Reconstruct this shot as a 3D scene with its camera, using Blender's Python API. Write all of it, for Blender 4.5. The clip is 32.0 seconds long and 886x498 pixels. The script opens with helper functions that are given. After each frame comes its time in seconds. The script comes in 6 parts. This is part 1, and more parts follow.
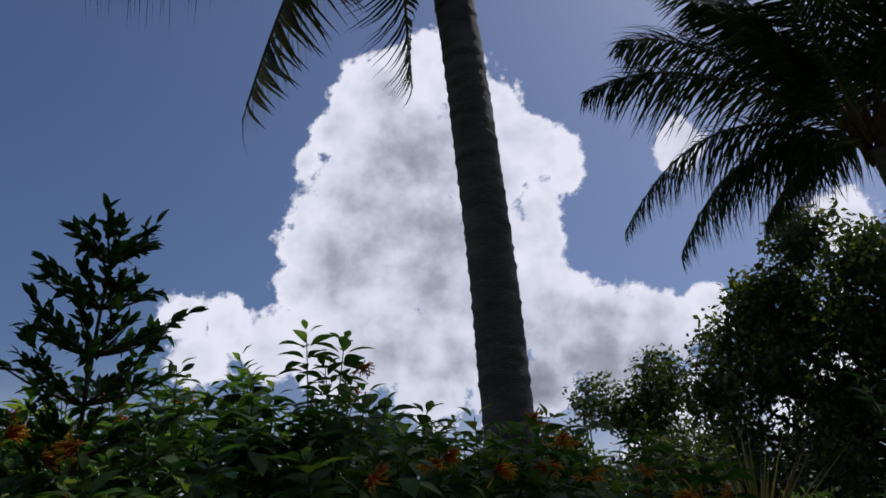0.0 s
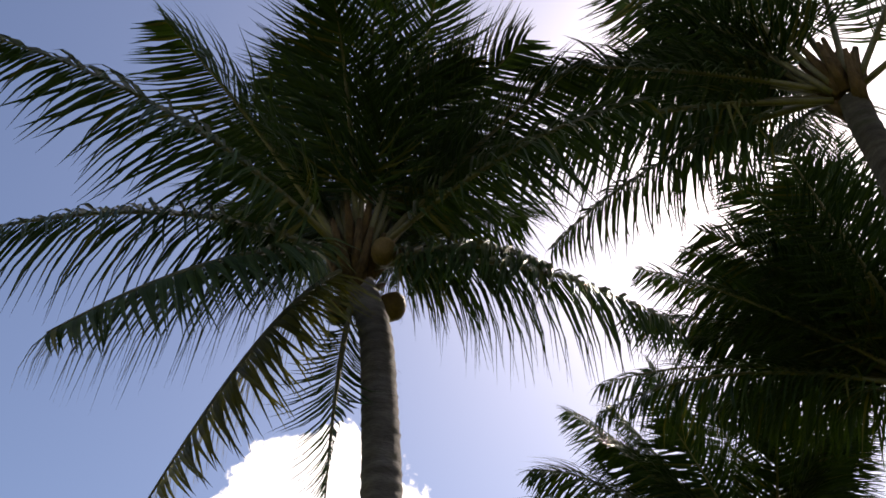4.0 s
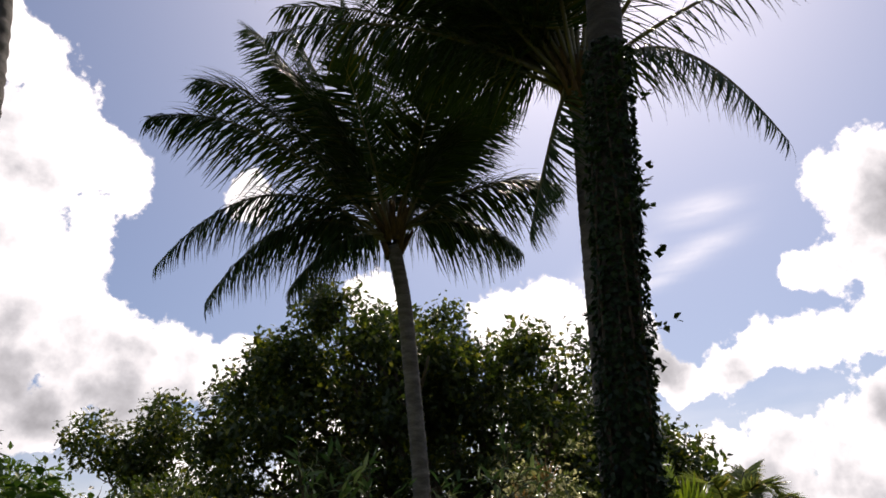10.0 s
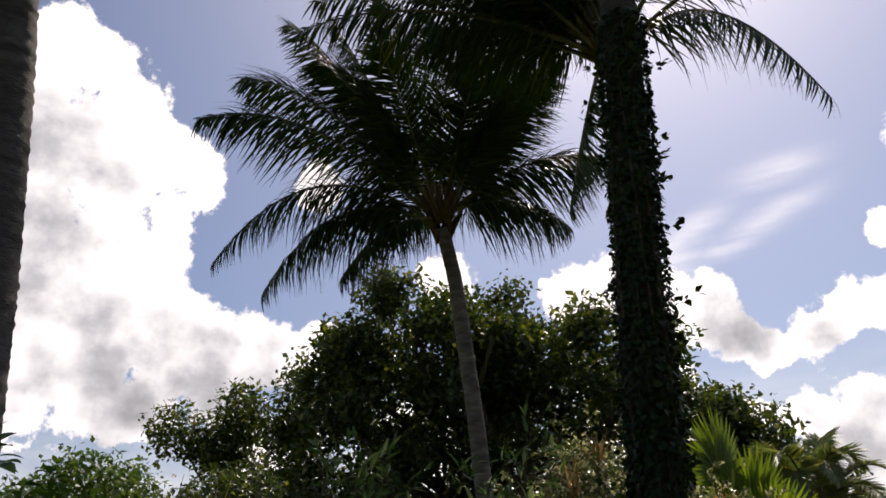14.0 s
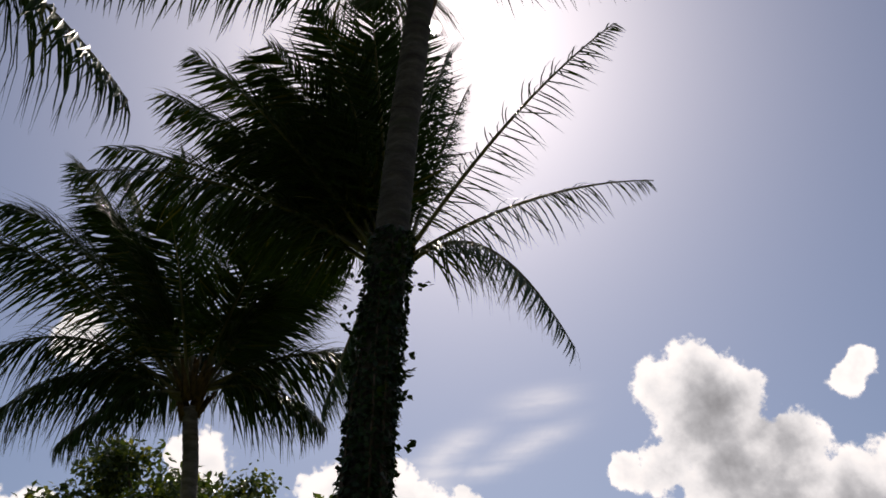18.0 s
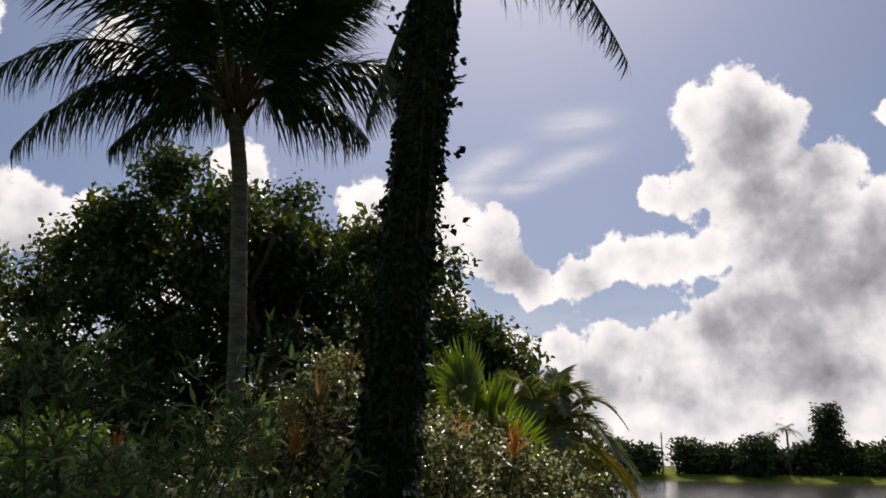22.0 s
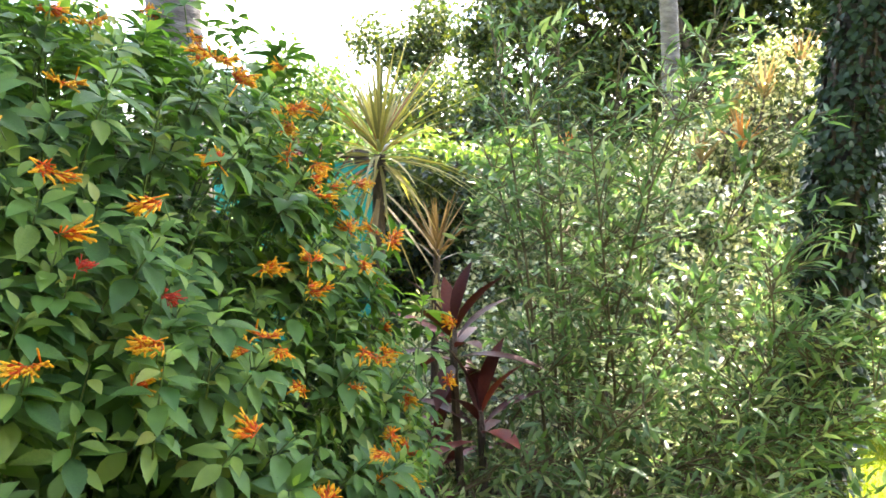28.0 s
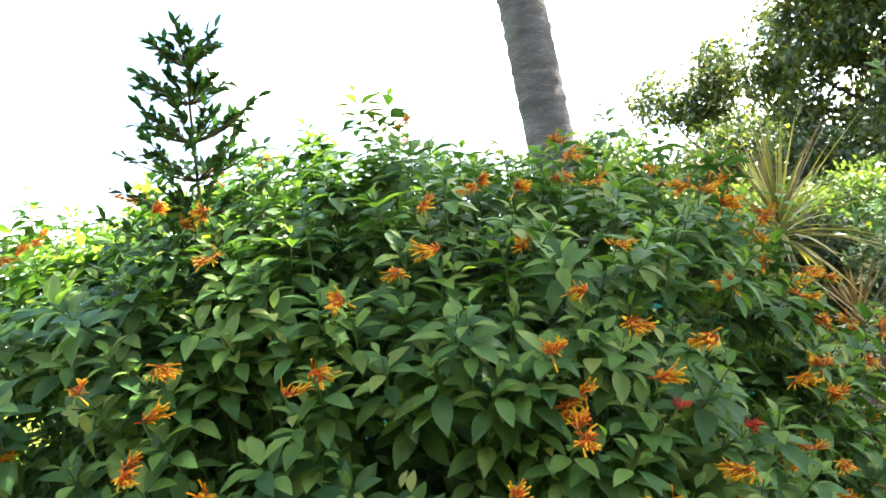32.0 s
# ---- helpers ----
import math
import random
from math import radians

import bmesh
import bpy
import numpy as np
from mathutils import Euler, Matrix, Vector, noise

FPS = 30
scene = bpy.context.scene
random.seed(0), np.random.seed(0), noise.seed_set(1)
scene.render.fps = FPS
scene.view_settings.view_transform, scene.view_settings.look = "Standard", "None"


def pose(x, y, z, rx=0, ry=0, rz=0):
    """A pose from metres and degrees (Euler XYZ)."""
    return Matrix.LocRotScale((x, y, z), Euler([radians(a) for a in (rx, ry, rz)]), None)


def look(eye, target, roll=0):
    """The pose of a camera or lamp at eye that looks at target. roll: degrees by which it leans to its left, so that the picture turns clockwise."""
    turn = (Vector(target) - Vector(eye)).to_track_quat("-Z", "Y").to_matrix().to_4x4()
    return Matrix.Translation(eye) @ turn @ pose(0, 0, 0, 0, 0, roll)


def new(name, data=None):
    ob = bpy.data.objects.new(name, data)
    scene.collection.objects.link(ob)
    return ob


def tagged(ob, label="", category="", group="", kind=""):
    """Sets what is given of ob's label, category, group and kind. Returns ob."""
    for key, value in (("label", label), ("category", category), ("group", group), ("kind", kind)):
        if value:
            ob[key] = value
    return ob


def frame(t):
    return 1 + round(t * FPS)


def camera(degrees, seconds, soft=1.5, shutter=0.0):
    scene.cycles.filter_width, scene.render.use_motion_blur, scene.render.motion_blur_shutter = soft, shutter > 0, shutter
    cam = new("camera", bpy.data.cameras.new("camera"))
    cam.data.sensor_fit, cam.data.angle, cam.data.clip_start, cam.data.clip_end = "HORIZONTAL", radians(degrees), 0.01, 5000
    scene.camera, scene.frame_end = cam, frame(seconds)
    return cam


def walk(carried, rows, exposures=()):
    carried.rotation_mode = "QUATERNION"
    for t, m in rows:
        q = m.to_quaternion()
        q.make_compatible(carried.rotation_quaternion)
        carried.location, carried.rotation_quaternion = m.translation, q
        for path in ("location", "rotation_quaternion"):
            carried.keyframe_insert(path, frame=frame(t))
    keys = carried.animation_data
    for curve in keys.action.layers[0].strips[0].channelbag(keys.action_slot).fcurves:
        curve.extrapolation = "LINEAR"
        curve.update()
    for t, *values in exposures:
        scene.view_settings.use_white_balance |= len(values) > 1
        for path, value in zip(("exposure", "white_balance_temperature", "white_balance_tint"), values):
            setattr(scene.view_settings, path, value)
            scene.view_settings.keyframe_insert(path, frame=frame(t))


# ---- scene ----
cam = camera(59.9, 32.0, 1.7)
PATH = [
    (0, (-0.213, 0.110, 1.598), (-0.266, 4.740, 3.485), -2.49),
    (0.5, (-0.193, 0.103, 1.617), (-0.173, 4.624, 3.752), -3.21),
    (1, (-0.196, 0.079, 1.639), (-0.112, 4.490, 3.990), -4.94),
    (1.5, (-0.184, 0.056, 1.642), (-0.116, 4.286, 4.306), -4.25),
    (2, (-0.182, 0.032, 1.646), (-0.104, 4.058, 4.610), -2.70),
    (2.5, (-0.197, 0.020, 1.651), (-0.116, 3.835, 4.881), -2.51),
    (3, (-0.227, 0.020, 1.656), (-0.142, 3.622, 5.123), -2.13),
    (3.5, (-0.248, 0.023, 1.657), (-0.108, 3.376, 5.364), -1.03),
    (4, (-0.254, 0.027, 1.650), (0.162, 3.124, 5.553), 0.73),
    (4.5, (-0.247, 0.020, 1.647), (0.597, 2.916, 5.635), -0.82),
    (6.5, (-0.147, -0.061, 1.673), (1.656, 2.446, 5.606), -3.33),
    (7, (-0.119, -0.073, 1.661), (1.829, 2.402, 5.544), -5.01),
    (7.5, (-0.083, -0.075, 1.634), (2.071, 2.577, 5.284), -4.46),
    (8, (-0.053, -0.065, 1.626), (2.217, 3.023, 4.837), -2.88),
    (8.5, (-0.039, -0.038, 1.610), (2.339, 3.336, 4.431), -2.67),
    (9, (-0.022, -0.013, 1.581), (2.443, 3.458, 4.203), -2.84),
    (9.5, (-0.004, 0.006, 1.581), (2.445, 3.697, 3.899), -3.39),
    (10, (0.009, 0.022, 1.589), (2.596, 3.785, 3.626), -2.93),
    (10.5, (0.018, 0.034, 1.596), (2.785, 3.710, 3.554), -2.92),
    (11, (0.029, 0.037, 1.594), (2.962, 3.658, 3.407), -2.26),
    (11.5, (0.031, 0.029, 1.584), (3.081, 3.542, 3.417), -3.06),
    (12, (0.039, 0.005, 1.572), (3.023, 3.609, 3.334), -3.86),
    (12.5, (0.066, -0.042, 1.569), (2.809, 3.760, 3.305), -0.36),
    (13, (0.111, -0.096, 1.573), (2.483, 3.858, 3.507), -3.44),
    (13.5, (0.156, -0.127, 1.580), (2.323, 3.937, 3.525), -4.38),
    (15.5, (0.358, -0.182, 1.633), (2.990, 3.598, 3.579), -1.05),
    (16, (0.412, -0.195, 1.654), (3.127, 3.481, 3.683), -1.07),
    (16.5, (0.432, -0.174, 1.675), (3.093, 3.313, 4.076), -2.01),
    (17, (0.448, -0.183, 1.678), (3.207, 2.930, 4.453), -3.33),
    (17.5, (0.427, -0.189, 1.671), (3.246, 2.680, 4.641), -2.94),
    (18, (0.376, -0.202, 1.658), (3.363, 2.511, 4.611), -2.46),
    (18.5, (0.364, -0.222, 1.643), (3.427, 2.454, 4.551), -1.60),
    (19, (0.363, -0.203, 1.631), (3.594, 2.432, 4.391), -1.59),
    (19.5, (0.382, -0.190, 1.634), (3.557, 2.791, 4.091), -2.42),
    (20, (0.410, -0.182, 1.635), (3.634, 2.974, 3.790), -1.62),
    (20.5, (0.409, -0.160, 1.637), (3.753, 2.987, 3.616), -0.96),
    (21, (0.390, -0.127, 1.625), (3.797, 3.060, 3.423), -0.22),
    (21.5, (0.387, -0.106, 1.621), (3.744, 3.250, 3.193), 0.13),
    (22, (0.388, -0.101, 1.635), (3.759, 3.340, 2.976), 0.67),
    (22.5, (0.400, -0.112, 1.643), (3.760, 3.443, 2.679), 1.25),
    (23, (0.437, -0.128, 1.621), (3.795, 3.504, 2.353), 1.40),
    (23.5, (0.433, -0.131, 1.607), (3.722, 3.599, 2.124), 1.04),
    (24, (0.424, -0.137, 1.591), (3.702, 3.626, 1.891), 1.06),
    (24.5, (0.428, -0.140, 1.566), (3.634, 3.696, 1.654), 0.65),
    (26.5, (0.431, -0.069, 1.455), (3.039, 4.187, 1.163), -0.28),
    (27, (0.400, -0.074, 1.440), (2.633, 4.389, 1.142), 0.01),
    (27.5, (0.337, -0.097, 1.431), (2.019, 4.601, 1.123), 0.55),
    (28, (0.300, -0.107, 1.404), (1.475, 4.737, 1.015), -0.43),
    (28.5, (0.270, -0.096, 1.370), (0.995, 4.827, 0.886), -1.13),
    (29, (0.209, -0.083, 1.338), (0.486, 4.873, 0.742), -1.80),
    (29.5, (0.104, -0.104, 1.352), (0.073, 4.865, 0.797), -1.84),
    (30, (0.024, -0.126, 1.364), (-0.367, 4.840, 0.929), -4.02),
    (30.5, (-0.032, -0.154, 1.396), (-0.508, 4.819, 1.182), -5.31),
    (31, (-0.074, -0.184, 1.455), (-0.555, 4.793, 1.445), -5.71),
    (31.5, (-0.106, -0.186, 1.513), (-0.645, 4.784, 1.626), -7.40),
    (32, (-0.133, -0.208, 1.562), (-0.758, 4.749, 1.771), -9.48),
]
EXPOSURES = [(0,-0.95,5900,18),(1,-0.95,6050,18),(2,-0.9,6300,20),(3,-0.42,6500,20),(4,0.5,7250,20),(4.5,0.35,7300,20),(7,-0.05,7100,20),(10,-0.15,7000,19),(11,-0.25,7000,19),(12,-0.32,7000,19),(13,-0.22,7000,19),(16,-0.4,6950,18),(19,-0.68,7000,16),(21,-0.85,6950,16),(22,-0.62,6900,17),(22.5,-0.35,6900,17),(23,-0.12,6900,18),(23.5,0.15,6800,19),(24,0.6,6800,20),(24.5,1.15,6900,20),(26.5,2.3,7000,19),(27,2.75,7000,18),(28,3.7,6900,14),(29,4.35,6850,11),(30,4.65,6800,11),(31,4.5,6750,10),(31.5,3.75,6800,8),(32,3.25,6800,8)]
walk(cam, [(t, look(eye, target, roll)) for t, eye, target, roll in PATH], EXPOSURES)

# ---- sky, sun ----
SUN_AZ, SUN_EL = 47.9, 52.3          # degrees east of +y, and above the horizon
SUN_DIR = Vector((math.sin(radians(SUN_AZ)) * math.cos(radians(SUN_EL)),
                  math.cos(radians(SUN_AZ)) * math.cos(radians(SUN_EL)), math.sin(radians(SUN_EL))))
world = bpy.data.worlds.new("sky")
scene.world = world
world.use_nodes = True
wn = world.node_tree.nodes
sky = wn.new("ShaderNodeTexSky")
sky.sky_type = "NISHITA"
sky.sun_disc = False
sky.sun_elevation, sky.sun_rotation = radians(SUN_EL), radians(SUN_AZ)
sky.air_density, sky.dust_density, sky.ozone_density = 1.0, 1.8, 5.5
world.node_tree.links.new(sky.outputs[0], wn["Background"].inputs[0])
wn["Background"].inputs[1].default_value = 0.11

sun = new("sun", bpy.data.lights.new("sun", "SUN"))
sun.data.energy, sun.data.angle, sun.data.color = 4.9, radians(0.53), (1.0, 0.95, 0.86)
sun.matrix_world = look(SUN_DIR * 50, (0, 0, 0))

rng = np.random.default_rng(7)


# ---- materials ----
def mat_nodes(name):
    m = bpy.data.materials.new(name)
    m.use_nodes = True
    nt = m.node_tree
    nt.nodes.clear()
    out = nt.nodes.new("ShaderNodeOutputMaterial")
    return m, nt, out


def ramp(nt, source, stops):
    r = nt.nodes.new("ShaderNodeValToRGB")
    els = r.color_ramp.elements
    while len(els) < len(stops):
        els.new(0.5)
    for e, (p, c) in zip(els, stops):
        e.position, e.color = p, (*c, 1)
    nt.links.new(source, r.inputs[0])
    return r.outputs[0]


def coords(nt, scale=1.0, kind="Object", stretch=(1, 1, 1)):
    tc = nt.nodes.new("ShaderNodeTexCoord")
    mp = nt.nodes.new("ShaderNodeMapping")
    mp.inputs["Scale"].default_value = tuple(scale * s for s in stretch)
    nt.links.new(tc.outputs[kind], mp.inputs[0])
    return mp.outputs[0]


def noise_tex(nt, vec, scale, detail=4.0, rough=0.55):
    n = nt.nodes.new("ShaderNodeTexNoise")
    n.inputs["Scale"].default_value, n.inputs["Detail"].default_value, n.inputs["Roughness"].default_value = scale, detail, rough
    nt.links.new(vec, n.inputs["Vector"])
    return n


def mixc(nt, fac, a, b, mode="MIX"):
    n = nt.nodes.new("ShaderNodeMix")
    n.data_type, n.blend_type = "RGBA", mode
    for sock, val in ((n.inputs[0], fac), (n.inputs[6], a), (n.inputs[7], b)):
        if hasattr(val, "is_output"):
            nt.links.new(val, sock)
        elif isinstance(val, (int, float)):
            sock.default_value = val
        else:
            sock.default_value = (*val, 1)
    return n.outputs[2]


def leaf_material(name, dark, light, accent=None, accent_at=0.93, through_col=None, translucent=0.38, rough=0.42, spot=None, gloss=0.2):
    """Leaf: colour varied leaf by leaf and by fine mottling, glossy cuticle, light passing through."""
    m, nt, out = mat_nodes(name)
    geo = nt.nodes.new("ShaderNodeNewGeometry")
    stops = [(0.0, dark), (accent_at - 0.04 if accent else 1.0, light)]
    if accent:
        stops += [(accent_at, accent)]
    col = ramp(nt, geo.outputs["Random Per Island"], stops)
    vec = coords(nt)
    n = noise_tex(nt, vec, 26.0, 3.0)
    col = mixc(nt, 0.35, col, ramp(nt, n.outputs["Fac"], [(0.3, (0.55, 0.55, 0.55)), (0.7, (1.3, 1.3, 1.2))]), "MULTIPLY")
    if spot:
        n2 = noise_tex(nt, vec, 55.0, 2.0)
        col = mixc(nt, ramp(nt, n2.outputs["Fac"], [(0.5, (0, 0, 0)), (0.58, (1, 1, 1))]), col, spot)
    big = noise_tex(nt, vec, 1.7, 2.0)
    col = mixc(nt, 0.5, col, ramp(nt, big.outputs["Fac"], [(0.3, (0.7, 0.72, 0.7)), (0.7, (1.18, 1.15, 1.0))]), "MULTIPLY")
    p = nt.nodes.new("ShaderNodeBsdfPrincipled")
    p.inputs["Roughness"].default_value = rough
    p.inputs["Specular IOR Level"].default_value = gloss
    nt.links.new(col, p.inputs["Base Color"])
    t = nt.nodes.new("ShaderNodeBsdfTranslucent")
    tcol = mixc(nt, 1.0, col, through_col or (1.5, 1.55, 0.55), "MULTIPLY")
    nt.links.new(tcol, t.inputs["Color"])
    bump = nt.nodes.new("ShaderNodeBump")
    bump.inputs["Strength"].default_value, bump.inputs["Distance"].default_value = 0.25, 0.004
    nt.links.new(n.outputs["Fac"], bump.inputs["Height"])
    nt.links.new(bump.outputs[0], p.inputs["Normal"])
    mx = nt.nodes.new("ShaderNodeMixShader")
    mx.inputs[0].default_value = translucent
    nt.links.new(p.outputs[0], mx.inputs[1])
    nt.links.new(t.outputs[0], mx.inputs[2])
    nt.links.new(mx.outputs[0], out.inputs[0])
    return m


def surface_material(name, stops, scale=8.0, rough=0.8, bump=0.4, dist=0.01, stretch=(1, 1, 1), detail=6.0, fine=60.0, metal=0.0, extra=None):
    m, nt, out = mat_nodes(name)
    vec = coords(nt, 1.0, "Object", stretch)
    n = noise_tex(nt, vec, scale, detail, 0.62)
    col = ramp(nt, n.outputs["Fac"], stops)
    f = noise_tex(nt, vec, fine, 3.0)
    col = mixc(nt, 0.45, col, ramp(nt, f.outputs["Fac"], [(0.3, (0.6, 0.6, 0.6)), (0.7, (1.3, 1.3, 1.3))]), "MULTIPLY")
    if extra:
        n3 = noise_tex(nt, vec, extra[0], 4.0)
        col = mixc(nt, ramp(nt, n3.outputs["Fac"], [(extra[1], (0, 0, 0)), (extra[1] + 0.12, (1, 1, 1))]), col, extra[2])
    p = nt.nodes.new("ShaderNodeBsdfPrincipled")
    p.inputs["Roughness"].default_value, p.inputs["Metallic"].default_value = rough, metal
    p.inputs["Specular IOR Level"].default_value = 0.5 if rough < 0.6 else 0.15
    nt.links.new(col, p.inputs["Base Color"])
    b = nt.nodes.new("ShaderNodeBump")
    b.inputs["Strength"].default_value, b.inputs["Distance"].default_value = bump, dist
    nt.links.new(f.outputs["Fac"], b.inputs["Height"])
    nt.links.new(b.outputs[0], p.inputs["Normal"])
    nt.links.new(p.outputs[0], out.inputs[0])
    return m


def water_material():
    m, nt, out = mat_nodes("lake_water")
    vec = coords(nt, 1.0, "Object", (1.0, 0.35, 1.0))
    n = noise_tex(nt, vec, 1.1, 5.0)
    n2 = noise_tex(nt, coords(nt), 0.06, 3.0)
    b = nt.nodes.new("ShaderNodeBump")
    b.inputs["Strength"].default_value, b.inputs["Distance"].default_value = 0.6, 0.1
    nt.links.new(n.outputs["Fac"], b.inputs["Height"])
    p = nt.nodes.new("ShaderNodeBsdfPrincipled")
    nt.links.new(ramp(nt, n2.outputs["Fac"], [(0.35, (0.03, 0.035, 0.035)), (0.65, (0.06, 0.06, 0.05))]), p.inputs["Base Color"])
    p.inputs["Roughness"].default_value, p.inputs["IOR"].default_value = 0.12, 1.33
    nt.links.new(b.outputs[0], p.inputs["Normal"])
    nt.links.new(p.outputs[0], out.inputs[0])
    return m


def cloud_material():
    """Cumulus seen against the light: white rims, greyer hearts; clear sky between."""
    m, nt, out = mat_nodes("cumulus")
    at = nt.nodes.new("ShaderNodeAttribute")
    at.attribute_name = "cover"
    hb = nt.nodes.new("ShaderNodeAttribute")
    hb.attribute_name = "heart"
    vec = coords(nt, 1.0 / 1800)
    wide = noise_tex(nt, vec, 14.0, 4.0, 0.55)
    fine = noise_tex(nt, vec, 40.0, 8.0, 0.62)

    def math_node(op, a, b):
        k = nt.nodes.new("ShaderNodeMath")
        k.operation = op
        for s, v in zip(k.inputs, (a, b)):
            if hasattr(v, "is_output"):
                nt.links.new(v, s)
            else:
                s.default_value = v
        return k.outputs[0]

    lump = math_node("ADD", math_node("MULTIPLY", math_node("SUBTRACT", wide.outputs["Fac"], 0.48), 1.15),
                     math_node("MULTIPLY", math_node("SUBTRACT", fine.outputs["Fac"], 0.49), 1.0))
    dens = math_node("ADD", at.outputs["Fac"], lump)
    mask = nt.nodes.new("ShaderNodeMapRange")
    mask.interpolation_type = "SMOOTHSTEP"
    mask.inputs[1].default_value, mask.inputs[2].default_value = 0.41, 0.60
    nt.links.new(dens, mask.inputs[0])
    # billows: brighter where the cloud thins out towards the sun
    here = noise_tex(nt, vec, 15.0, 6.0, 0.55)
    mv = nt.nodes.new("ShaderNodeVectorMath")
    mv.operation = "ADD"
    nt.links.new(vec, mv.inputs[0])
    mv.inputs[1].default_value = tuple(SUN_DIR * 0.022)
    there = noise_tex(nt, mv.outputs[0], 15.0, 6.0, 0.55)
    relief = math_node("MULTIPLY", math_node("SUBTRACT", there.outputs["Fac"], here.outputs["Fac"]), 0.85)
    soft = noise_tex(nt, vec, 9.0, 3.0, 0.45)
    broken = math_node("MULTIPLY", hb.outputs["Fac"], math_node("ADD", math_node("MULTIPLY", wide.outputs["Fac"], 1.3), 0.4))
    heart = math_node("ADD", math_node("ADD", broken, math_node("MULTIPLY", soft.outputs["Fac"], 0.32)), relief)
    col = ramp(nt, heart, [(0.24, (1.0, 0.995, 0.99)), (0.44, (0.79, 0.81, 0.835)), (0.70, (0.455, 0.475, 0.505)), (1.0, (0.22, 0.23, 0.247))])
    e = nt.nodes.new("ShaderNodeEmission")
    e.inputs["Strength"].default_value = CLOUD_GLOW
    nt.links.new(col, e.inputs[0])
    tr = nt.nodes.new("ShaderNodeBsdfTransparent")
    mx = nt.nodes.new("ShaderNodeMixShader")
    vl = nt.nodes.new("ShaderNodeAttribute")
    vl.attribute_name = "veil"
    streak = noise_tex(nt, coords(nt, 1.0 / 1800, "Object", (1.0, 1.0, 5.0)), 9.0, 5.0, 0.5)
    thin = math_node("MULTIPLY", vl.outputs["Fac"], math_node("SUBTRACT", math_node("MULTIPLY", streak.outputs["Fac"], 1.3), 0.2))
    nt.links.new(math_node("MAXIMUM", mask.outputs[0], thin), mx.inputs[0])
    nt.links.new(tr.outputs[0], mx.inputs[1])
    nt.links.new(e.outputs[0], mx.inputs[2])
    nt.links.new(mx.outputs[0], out.inputs[0])
    return m


